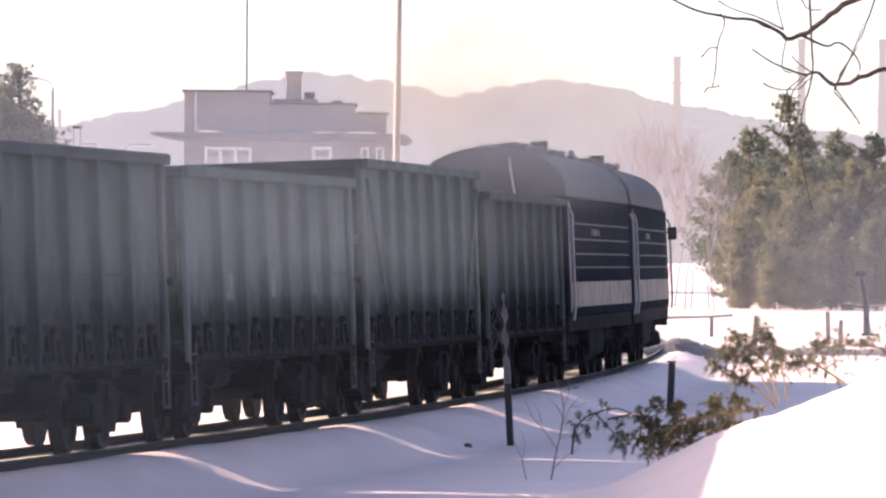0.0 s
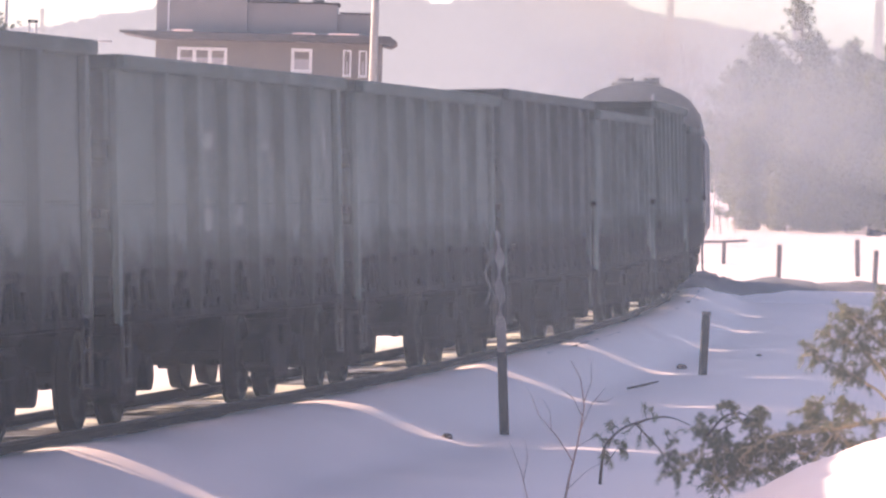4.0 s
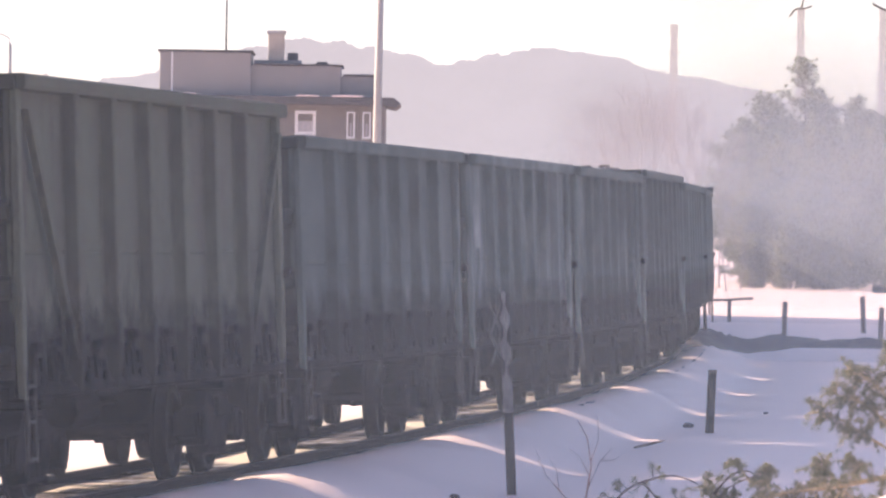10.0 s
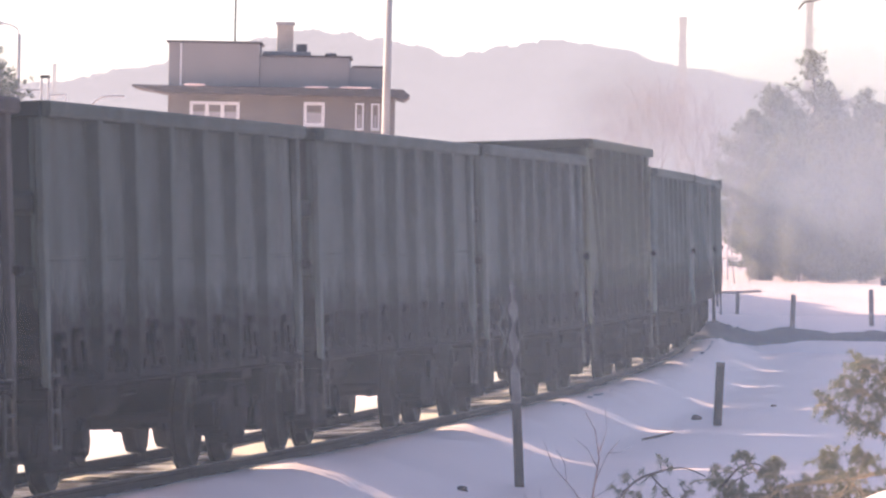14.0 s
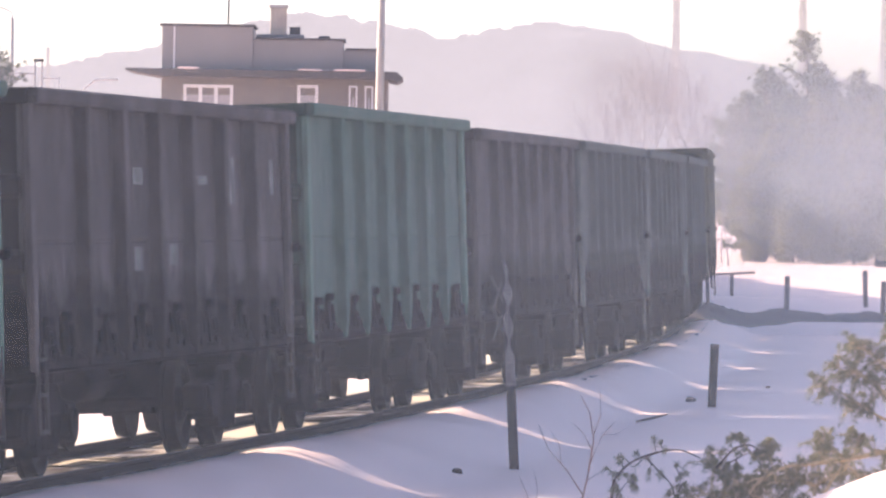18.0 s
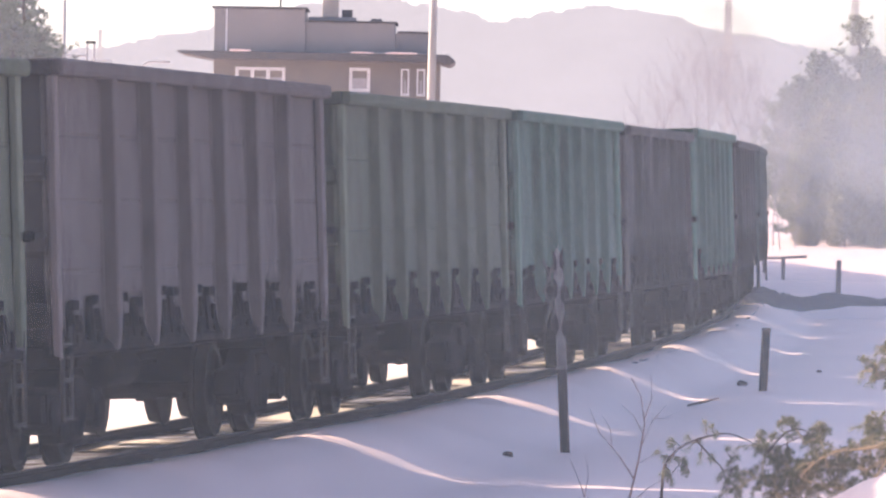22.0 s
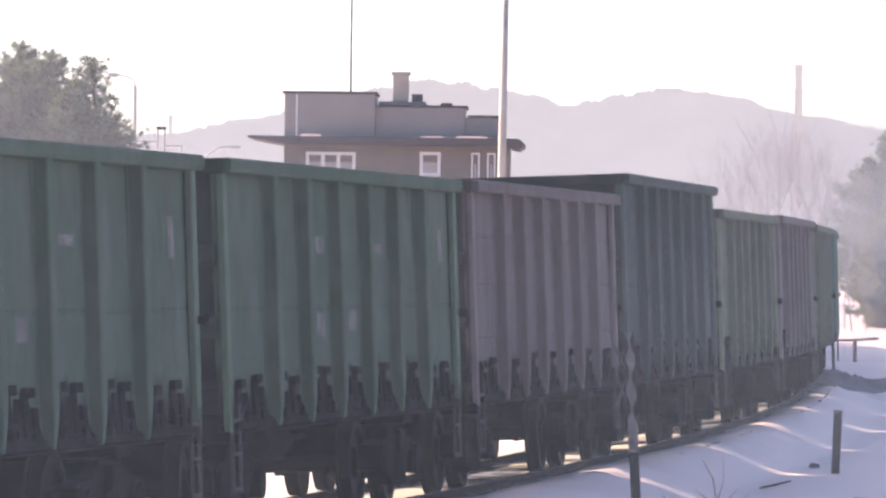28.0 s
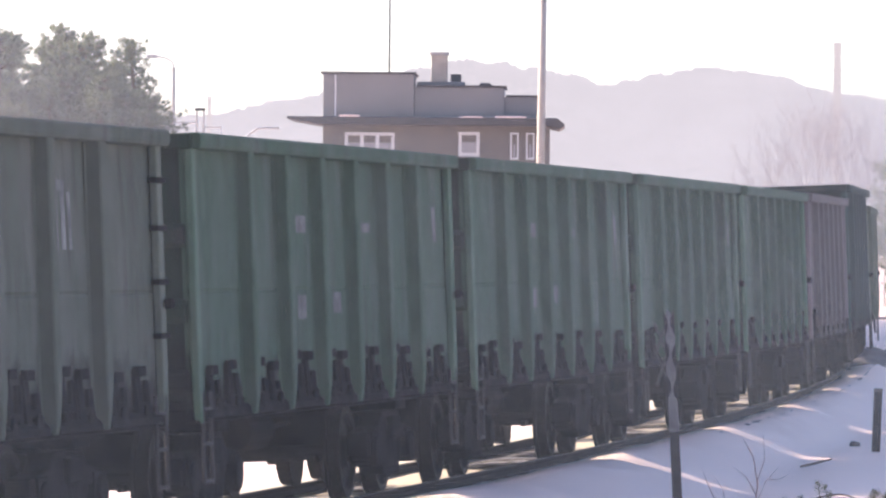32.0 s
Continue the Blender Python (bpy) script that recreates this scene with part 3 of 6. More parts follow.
def panel_mesh(H, m, a, b, seams):
    """Side sheet of one bay, pressed slightly outward and dented, with welded seams."""
    so = Solid()
    n = 8
    zs = sorted([1.1, 1.4, 1.62, 1.95, 2.2, 2.5, 2.7, 3.05, H - 0.1] + [z + d for z in seams for d in (-0.028, 0.0, 0.028)])
    front, back = [], []
    for z in zs:
        for i in range(n + 1):
            u = i / n
            d = dent(H, a, b, u, z)
            if z in seams:
                d -= 0.013
            front.append((d, a + (b - a) * u, z))
            back.append((-0.045, a + (b - a) * u, z))
    w, k = n + 1, len(front)
    rows = len(zs)
    fs = [(j * w + i, j * w + i + 1, (j + 1) * w + i + 1, (j + 1) * w + i) for j in range(rows - 1) for i in range(n)]
    fs += [tuple(k + q for q in reversed(f)) for f in fs]
    rim = [i for i in range(w)] + [j * w + n for j in range(1, rows)] + [(rows - 1) * w + i for i in range(n - 1, -1, -1)] + [j * w for j in range(rows - 2, 0, -1)]
    fs += [(rim[i], rim[(i + 1) % len(rim)], k + rim[(i + 1) % len(rim)], k + rim[i]) for i in range(len(rim))]
    so.add(front + back, fs)
    return so.mesh("side_panel", m)


def top_rail_mesh(m, length, H):
    so = Solid()
    so.prism([(x, z + H) for x, z in [(-0.09, -0.14), (0.07, -0.14), (0.085, -0.10), (0.085, -0.015), (0.05, 0.0), (-0.09, 0.0)]], -length / 2, length / 2)
    return so.mesh("top_rail", m, 0.01)


def latch_mesh():
    """Locking lever of a floor hatch."""
    so = Solid().prism([(-0.09, 1.02), (0.10, 1.02), (0.08, 1.14), (0.04, 1.2), (-0.04, 1.2), (-0.07, 1.14)], 0.05, 0.09, "x")
    return so.mesh("hatch_latch", GRIME, 0.02)


def hatch_mesh(width, variant):
    """Black edge of a floor hatch with toggles and catch bars standing close before the side sheet."""
    so = Solid()
    rnd = random.Random(int(width * 100) + 7 * variant)
    so.prism([(-0.02, 1.02), (0.085, 1.02), (0.085, 1.08), (0.04, 1.12), (-0.02, 1.13)], -width / 2, width / 2)
    for u in (-0.30, 0.14):
        y, h = u * width + rnd.uniform(-0.04, 0.04), 1.49 + rnd.uniform(-0.05, 0.05)
        w = rnd.uniform(0.13, 0.18)
        so.prism([(-0.01, 1.05), (0.06, 1.05), (0.035, h - 0.12), (0.03, h), (-0.01, h)], y - w / 2, y + w / 2)
        so.box(0.035, y + 0.04, h - 0.02, 0.06, w + 0.09, 0.085)
        h2 = h - rnd.uniform(0.06, 0.2)
        so.prism([(-0.01, 1.05), (0.05, 1.05), (0.03, h2), (-0.01, h2)], y + 0.27, y + 0.27 + rnd.uniform(0.09, 0.15))
        so.box(0.03, y + 0.18, 1.20 + rnd.uniform(-0.03, 0.03), 0.04, 0.3, 0.06)
    return so.mesh("hatch", GRIME, 0.006)


def ladder_mesh():
    so = Solid()
    for y in (-0.17, 0.17):
        so.tube([(0, y, 0.45), (0, y, 1.25)], 0.02, 6)
    for z in (0.48, 0.80, 1.1):
        so.tube([(0, -0.17, z), (0, 0.17, z)], 0.018, 6)
    return so.mesh("step_ladder", LADDERM)


def rung_mesh(m):
    so = Solid()
    so.box(0.06, 0, 0, 0.03, 0.34, 0.045)
    for y in (-0.15, 0.15):
        so.box(0.03, y, 0, 0.06, 0.04, 0.05)
    return so.mesh("rung", m, 0.006)


def build_wagon(colour, H=3.48, diagonal=False, marks=(), rungs=False, label=""):
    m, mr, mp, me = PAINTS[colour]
    key = (colour, H)
    wg = root("gondola_wagon", Matrix(), label, "freight wagon", group="wagons of the train")
    c = lambda name, fn: cached((name,) + key, fn)
    floor_me = cached("floor", lambda: Solid().box(0, 0, 1.13, 2.84, 2 * HALF, 0.10).box(0, 0, 1.0, 0.42, 12.9, 0.30)
                      .box(0, 4.325, 0.98, 2.5, 0.5, 0.22).box(0, -4.325, 0.98, 2.5, 0.5, 0.22).mesh("underframe", GRIME, 0.015))
    part("underframe", floor_me, wg, "grimy black underframe")
    for sx in (-1, 1):
        rot = (0, 0, 0) if sx > 0 else (0, 0, math.pi)
        bays = [-HALF] + RIBS + [HALF]
        for a, b in zip(bays, bays[1:]):
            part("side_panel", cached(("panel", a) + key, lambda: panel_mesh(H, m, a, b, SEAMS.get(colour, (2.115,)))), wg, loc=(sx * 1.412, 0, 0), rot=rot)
        for y in RIBS:
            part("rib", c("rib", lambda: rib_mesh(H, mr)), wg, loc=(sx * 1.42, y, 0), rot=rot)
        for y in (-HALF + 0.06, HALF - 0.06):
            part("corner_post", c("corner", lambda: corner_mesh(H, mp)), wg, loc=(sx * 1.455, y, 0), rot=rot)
        part("top_rail", c("rail", lambda: top_rail_mesh(m, 2 * HALF + 0.06, H)), wg, loc=(sx * 1.49, 0, 0), rot=rot)
        part("side_sill", cached("sill", lambda: Solid().prism([(-0.06, 0.98), (0.08, 0.98), (0.08, 1.0), (0.0, 1.02), (0.0, 1.14), (0.06, 1.16), (-0.06, 1.16)], -HALF, HALF).mesh("side_sill", GRIME, 0.008)), wg, loc=(sx * 1.40, 0, 0), rot=rot)
        ys = [-HALF + 0.1] + RIBS + [HALF - 0.1]
        for a, b in zip(ys, ys[1:]):
            wd = round(b - a - 0.30, 2)
            part("hatch", cached(("hatch", wd, int(a * 3) % 3), lambda: hatch_mesh(wd, int(a * 3) % 3)), wg, "black hatch edge", loc=(sx * 1.425, (a + b) / 2, 0), rot=rot)
            for y in (-0.42, 0.38):
                part("hatch_latch", cached("latch", latch_mesh), wg, loc=(sx * 1.425, (a + b) / 2 + y, 0), rot=rot)
        if diagonal:
            for sg in (-1, 1):
                ya, yb = sg * (HALF - 0.25), sg * 4.3
                so_key = ("diag", sg, H, colour)
                part("diagonal_brace", cached(so_key, lambda: Solid().add(
                    [(0.02, ya - 0.07, H - 0.3), (0.02, ya + 0.07, H - 0.3), (0.02, yb + 0.07, 1.3), (0.02, yb - 0.07, 1.3),
                     (0.09, ya - 0.07, H - 0.3), (0.09, ya + 0.07, H - 0.3), (0.09, yb + 0.07, 1.3), (0.09, yb - 0.07, 1.3)],
                    [(0, 1, 2, 3), (4, 5, 6, 7), (0, 1, 5, 4), (2, 3, 7, 6), (1, 2, 6, 5), (0, 3, 7, 4)]).mesh("diagonal_brace", m, 0.008)), wg, loc=(sx * 1.455, 0, 0), rot=rot)
        for sy in (-1, 1):
            part("step_ladder", cached("ladder", ladder_mesh), wg, loc=(sx * 1.48, sy * 6.1, 0))
    for sy in (-1, 1):
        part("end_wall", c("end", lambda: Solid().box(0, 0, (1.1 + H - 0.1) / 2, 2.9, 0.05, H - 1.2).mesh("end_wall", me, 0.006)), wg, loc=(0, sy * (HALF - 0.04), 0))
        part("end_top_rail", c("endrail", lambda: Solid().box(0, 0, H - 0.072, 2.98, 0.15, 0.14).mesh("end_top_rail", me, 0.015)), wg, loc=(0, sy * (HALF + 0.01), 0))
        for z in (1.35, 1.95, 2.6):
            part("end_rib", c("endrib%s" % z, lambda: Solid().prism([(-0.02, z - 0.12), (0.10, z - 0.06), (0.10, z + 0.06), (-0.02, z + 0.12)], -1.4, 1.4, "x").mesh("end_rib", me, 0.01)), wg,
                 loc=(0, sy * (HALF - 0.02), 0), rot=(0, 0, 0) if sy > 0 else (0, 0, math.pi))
        part("coupler", cached("coupler", coupler_mesh), wg, loc=(0, sy * 6.32, 0), rot=(0, 0, 0) if sy > 0 else (0, 0, math.pi))
        bg = part("bogie", cached("bolster", bolster_mesh), wg, "oily cast-steel bogie", loc=(0, sy * 4.325, 0))
        for sx in (-1, 1):
            part("side_frame", cached("sideframe", side_frame_mesh), bg, loc=(sx * 1.02, 0, 0), rot=(0, 0, 0) if sx > 0 else (0, 0, math.pi))
        for ay in (-0.925, 0.925):
            part("wheelset", cached("wheelset", wheelset_mesh), bg, "worn steel wheelset", loc=(0, ay, 0.475))
    part("brake_cylinder", cached("brake", lambda: Solid().tube([(0.55, -0.6, 0.78), (0.55, 0.5, 0.78)], 0.18, 12).tube([(0.55, 0.5, 0.78), (0.55, 2.0, 0.80)], 0.03, 6)
                                  .box(0.55, -0.1, 0.95, 0.1, 0.5, 0.2).mesh("brake_cylinder", GRIME, 0.01)), wg)
    part("air_tank", cached("tank", lambda: Solid().tube([(-0.6, 1.0, 0.72), (-0.6, 1.15, 0.72), (-0.6, 2.1, 0.72), (-0.6, 2.25, 0.72)], [0.1, 0.2, 0.2, 0.1], 12)
                            .box(-0.6, 1.6, 0.93, 0.1, 0.8, 0.2).mesh("air_tank", GRIME)), wg)
    for sx in (-1, 1):
        part("corner_lug", cached("lug", lambda: Solid().box(0.02, 0, 2.02, 0.08, 0.12, 0.09).mesh("corner_lug", GRIME, 0.015)), wg, "dark corner lug", loc=(sx * 1.52, HALF - 0.06, 0))
        for sy in (-1, 1):
            part("brake_hose", cached("hose", lambda: Solid().tube([(0, 0, 0.92), (0.02, 0.12, 0.75), (0.0, 0.3, 0.55), (-0.06, 0.48, 0.6)], 0.03, 6).mesh("brake_hose", GRIME)), wg, loc=(sx * 0.42, sy * (HALF + 0.02), 0), rot=(0, 0, 0) if sy > 0 else (0, 0, math.pi))
    if rungs:
        for z in (1.75, 2.2, 2.65, 3.05):
            part("rung", c("rung", lambda: rung_mesh(GRIME)), wg, "dark step rung", loc=(1.50, HALF - 0.35, z))
    for k, (y, z, w, hh) in enumerate(marks):
        part("painted_mark", cached(("mark", round(y, 2), round(z, 2), w, round(hh, 2), H), lambda: mark_mesh(H, y, z, w, hh)), wg, "worn pale stencil", loc=(1.412, 0, 0))
    return wg


# each wagon from the locomotive backwards
BIGM = [(3.0, 2.70, 0.13, 0.46), (3.25, 2.70, 0.11, 0.46), (3.45, 2.70, 0.1, 0.46), (3.12, 2.98, 0.42, 0.09)]
SMALL = [(5.55, 2.75, 0.22, 0.36), (-1.45, 2.72, 0.45, 0.16), (-1.5, 1.95, 0.4, 0.22), (0.2, 1.98, 0.4, 0.2), (1.8, 2.7, 0.5, 0.09)]
LABEL = {"grey": "faded grey", "dark": "sooty dark grey", "tealgrey": "grey-green", "olive": "olive", "brown": "dark oxide brown", "greybrown": "grey-brown",
         "teal": "blue-green", "green": "green", "greygreen": "grey-green", "leaf": "sage green", "mauve": "faded mauve-red", "deep": "dark blue-green"}
CONSIST = [("dark", 3.48, False, []), ("grey", 3.80, True, []), ("grey", 3.48, False, [(-3.2, 1.95, 0.5, 0.35), (0.0, 2.0, 0.5, 0.4), (3.2, 2.0, 0.5, 0.35)]),
           ("dark", 3.60, False, []), ("grey", 3.48, False, []), ("grey", 3.48, False, SMALL), ("greybrown", 3.58, False, []),
           ("grey", 3.48, False, BIGM + SMALL), ("tealgrey", 3.48, False, [(y + 0.06 * (k % 3), 2.55 + 0.13 * (k * 3 % 4), 0.5 + 0.06 * (k % 4), 0.55 + 0.17 * (k * 5 % 4)) for k, y in enumerate((-5.2, -3.45, -1.8, -0.15, 1.5, 3.15, 4.9))] + [(y, 1.95, 0.4, 0.22) for y in (-3.3, -1.7, 0.0, 1.6)]), ("grey", 3.48, False, []),
           ("olive", 3.78, True, []), ("greybrown", 3.50, False, SMALL), ("greybrown", 3.48, False, []), ("greybrown", 3.48, False, []),
           ("brown", 3.48, False, []), ("teal", 3.56, False, BIGM), ("brown", 3.45, False, BIGM + SMALL), ("teal", 3.48, False, []),
           ("leaf", 3.48, False, [(1.66, 2.85, 0.7, 0.10), (1.66, 2.65, 0.7, 0.10), (3.3, 2.85, 0.7, 0.10), (3.3, 2.65, 0.7, 0.10)]), ("mauve", 3.52, False, []),
           ("leaf", 3.48, False, [(1.66, 2.85, 0.7, 0.10), (1.66, 2.65, 0.7, 0.10), (3.3, 2.85, 0.7, 0.10), (3.3, 2.65, 0.7, 0.10)]), ("deep", 3.80, False, []), ("mauve", 3.50, False, []),
           ("green", 3.48, False, SMALL), ("green", 3.48, False, SMALL), ("green", 3.48, False, SMALL), ("green", 3.48, False, SMALL),
           ("greygreen", 3.48, False, BIGM), ("green", 3.48, False, [])]
WAGONS = []
for k, (colour, H, diag, marks) in enumerate(CONSIST):
    words = LABEL[colour] + (" tall" if H > 3.7 else "") + " gondola wagon, ribbed steel sides" + (", end braces" if diag else "") + ", dirty underframe"
    WAGONS.append(build_wagon(colour, H, diag, marks, k == 27, words))


# ---------------------------------------------------------------- locomotive, two sections
LOCOSIDE = mat("locomotive_dark_paint", (0.014, 0.017, 0.024), 0.75, var=0.2, scale=1.2, fine=12.0, bump=0.05, second=(0.03, 0.03, 0.034), amount=0.4, spec=0.0)
LOCOROOF = mat("locomotive_grey_roof", (0.07, 0.073, 0.08), 0.6, var=0.15, scale=1.0, fine=10.0, second=(0.045, 0.045, 0.048), amount=0.6, spec=0.03)
CREAM = mat("cream_band_paint", (0.20, 0.18, 0.155), 0.5, var=0.12, scale=1.5, fine=10.0, second=(0.07, 0.062, 0.055), amount=0.6, spec=0.02)


def roof_profile(hw=1.46, eave=3.55, top=4.55):
    pts = []
    for i in range(13):
        a = math.pi * i / 12
        pts.append((hw * math.cos(a), eave + (top - eave) * math.sin(a) ** 0.8))
    return pts


def three_axle_bogie(parent, y):
    so = Solid()
    so.box(0, 0, 0.85, 2.2, 3.9, 0.2).box(0, 0, 1.0, 0.8, 0.8, 0.25)
    bg = part("bogie", so.mesh("bogie", GRIME, 0.02), parent, "grimy three-axle bogie", loc=(0, y, 0))
    for sx in (-1, 1):
        sf = Solid().box(0, 0, 0.78, 0.16, 4.3, 0.26)
        for ay in (-1.85, 0, 1.85):
            sf.box(0.06, ay, 0.52, 0.22, 0.42, 0.36).tube([(0.1, ay, 0.52), (0.22, ay, 0.52)], 0.15, 12)
            sf.tube([(0.02, ay - 0.42, 0.55), (0.02, ay - 0.42, 0.9)], 0.09, 8).tube([(0.02, ay + 0.42, 0.55), (0.02, ay + 0.42, 0.9)], 0.09, 8)
        part("side_frame", sf.mesh("side_frame", GRIME, 0.015), bg, loc=(sx * 1.06, 0, 0), rot=(0, 0, 0) if sx > 0 else (0, 0, math.pi))
    for ay in (-1.85, 0, 1.85):
        part("wheelset", cached("wheelset", wheelset_mesh), bg, "worn steel wheelset", loc=(0, ay, 0.475))


def build_loco(front):
    lo = root("locomotive", Matrix(), "dark diesel locomotive section, cream band, arched grey roof, smoking", "locomotive", group="locomotive sections")
    hl = 8.3
    side = Solid()
    side.prism([(-1.46, 1.25), (1.46, 1.25), (1.475, 1.5), (1.46, 3.55), (-1.46, 3.55), (-1.475, 1.5)], -hl, hl)
    part("body", side.mesh("body", LOCOSIDE, 0.04), lo, "near-black painted body sides")
    ro = Solid().prism(roof_profile(), -hl, hl if not front else hl - 0.9)
    if front:
        pr = roof_profile()
        vs = [(x, hl - 0.9, z) for x, z in pr] + [(x * 0.86, hl + 0.05, 3.35 + (z - 3.55) * 0.55) for x, z in pr]
        n = len(pr)
        ro.add(vs, [(i, i + 1, n + i + 1, n + i) for i in range(n - 1)] + [tuple(range(n, 2 * n)), (0, n, 2 * n - 1, n - 1)])
    part("roof", ro.mesh("roof", LOCOROOF, 0.02), lo, "sooty grey arched roof")
    for sx in (-1, 1):
        rot = (0, 0, 0) if sx > 0 else (0, 0, math.pi)
        part("band", cached("band", lambda: Solid().box(0, 0, 1.68, 0.012, 2 * hl - 0.7, 0.48).mesh("band", CREAM, 0.004)), lo, "cream painted band", loc=(sx * 1.478, 0, 0), rot=rot)
        for z in (2.2, 2.46, 2.74, 3.04):
            part("stripe", cached("stripe", lambda: Solid().box(0, 0, 0, 0.012, 2 * hl - 1.6, 0.028).mesh("stripe", STENCIL)), lo, "thin white stripe", loc=(sx * 1.472, 0, z), rot=rot)
        for y in (-hl + 0.12, hl - 0.12):
            part("corner_rail", cached("crail", lambda: Solid().tube([(0.06, 0, 1.2), (0.09, 0, 1.4), (0.09, 0, 3.2), (0.03, 0, 3.35)], 0.03, 6).mesh("corner_rail", WHITEP)), lo, "pale grab rail", loc=(sx * 1.46, y, 0), rot=rot)
        for y, w in ((-2.3, 0.30), (-1.75, 0.22), (-1.3, 0.5), (-0.6, 0.3)):
            part("painted_mark", cached(("lmark", w), lambda: Solid().box(0, 0, 0, 0.006, w, 0.13).mesh("painted_mark", STENCIL)), lo, "small pale lettering bar", loc=(sx * 1.47, y, 2.89), rot=rot)
        part("end_pillar", cached("epil", lambda: Solid().box(0, 0, 2.4, 0.02, 0.35, 2.1).mesh("end_pillar", CREAM, 0.004)), lo, "pale end pillar", loc=(sx * 1.47, -hl + 0.25, 0), rot=rot)
        part("skirt", cached("skirt", lambda: Solid().box(0, 0, 1.12, 0.06, 2 * hl, 0.28).mesh("skirt", GRIME, 0.01)), lo, loc=(sx * 1.40, 0, 0), rot=rot)
    tank = Solid().prism([(-1.3, 1.1), (-1.3, 0.5), (-1.0, 0.3), (1.0, 0.3), (1.3, 0.5), (1.3, 1.1)], -1.9, 1.9)
    part("fuel_tank", tank.mesh("fuel_tank", GRIME, 0.03), lo)
    ga = Solid().box(0, -hl - 0.12, 2.3, 1.2, 0.3, 2.0)
    for z in np.arange(1.4, 3.3, 0.14):
        ga.box(0, -hl - 0.26, z, 1.24, 0.05, 0.07)
    part("gangway", ga.mesh("gangway", BLACKP, 0.01), lo, "black concertina gangway")
    for y in (-5.2, -2.0, 1.4, 3.2):
        part("roof_fan", cached("fan", lambda: Solid().tube([(0, 0, 4.45), (0, 0, 4.62), (0, 0, 4.64)], [0.55, 0.55, 0.45], 18).mesh("roof_fan", LOCOROOF, 0.02)), lo, loc=(0, y, 0))
    for x, y in ((-0.3, -0.2), (0.3, -0.2)):
        part("exhaust", cached("exh", lambda: Solid().tube([(0, 0, 4.4), (0, 0, 4.78)], [0.16, 0.19], 12).mesh("exhaust", BLACKP)), lo, "sooty exhaust pipe", loc=(x, y, 0))
    part("horn", cached("horn", lambda: Solid().tube([(0.4, 6.0, 4.42), (0.4, 6.0, 4.6), (0.4, 6.5, 4.62)], [0.03, 0.03, 0.1], 8).mesh("horn", BLACKP)), lo)
    part("end_handrail", cached("endrail_l", lambda: Solid().tube([(0.5, -hl - 0.06, 3.5), (0.5, -hl - 0.10, 3.6), (0.42, -hl - 0.10, 4.2), (0.42, -hl - 0.03, 4.3)], 0.025, 6).mesh("end_handrail", WHITEP)), lo, "pale hand rail on the end wall")
    three_axle_bogie(lo, -5.0)
    three_axle_bogie(lo, 5.0)
    for sy in (-1, 1):
        part("coupler", cached("coupler", coupler_mesh), lo, loc=(0, sy * (hl + 0.05), 0), rot=(0, 0, 0) if sy > 0 else (0, 0, math.pi))
        part("buffer_beam", cached("beam", lambda: Solid().box(0, 0, 1.05, 2.8, 0.16, 0.5).mesh("buffer_beam", GRIME, 0.02)), lo, loc=(0, sy * (hl + 0.06), 0))
    if front:
        part("windscreen", Solid().box(-0.62, hl + 0.01, 3.05, 1.0, 0.03, 0.6).box(0.62, hl + 0.01, 3.05, 1.0, 0.03, 0.6).mesh("windscreen", GLASS, 0.005), lo)
        for sx in (-1, 1):
            part("side_mirror", Solid().box(0.16, 0, 0, 0.22, 0.10, 0.30).box(0.03, 0, 0.02, 0.12, 0.04, 0.04).mesh("side_mirror", BLACKP, 0.02), lo, "black cab mirror", loc=(sx * 1.47, hl - 0.7, 3.0), rot=(0, 0, 0) if sx > 0 else (0, 0, math.pi))
            part("headlight", Solid().tube([(sx * 0.95, hl, 1.75), (sx * 0.95, hl + 0.1, 1.75)], 0.14, 12).mesh("headlight", GREYMETAL), lo)
    return lo


LOCOS = [build_loco(False), build_loco(True)]


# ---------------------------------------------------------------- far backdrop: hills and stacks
# The hills' haze is an emitted colour; no air lies before them.
HILLM = glow("haze_glow_hill", (0.55, 0.54, 0.56), 0.88, 1.1, 0.06, 0.485)


def hill(name, y, depth, ridge, material, seed):
    """A wooded ridge with a tree-rough skyline, sloping up from the plain."""
    so = Solid()
    rnd = random.Random(seed)
    xs = np.arange(ridge[0][0], ridge[-1][0], 0.9 * y / 2600)
    cols = []
    for x in xs:
        for (a, p), (b, q) in zip(ridge, ridge[1:]):
            if a <= x <= b:
                u = (x - a) / (b - a)
                u = u * u * (3 - 2 * u)
                z = p + (q - p) * u
                break
        z += 1.3 * noise.noise((x * 0.14, seed, 0)) + 0.7 * noise.noise((x * 0.5, seed, 5)) + rnd.uniform(-0.5, 0.5)
        cols.append([(x, y - depth, -5.0), (x, y - depth * 0.55, z * 0.45), (x, y - depth * 0.15, z * 0.88), (x, y, z), (x, y + depth, -5.0)])
    n = 5
    so.v = [p for c in cols for p in c]
    so.f = [(i * n + j, (i + 1) * n + j, (i + 1) * n + j + 1, i * n + j + 1) for i in range(len(cols) - 1) for j in range(n - 1)]
    thing(name, so.mesh(name, material), "wooded hills on the horizon, lavender haze painted as glow", "hills", kind="structure")


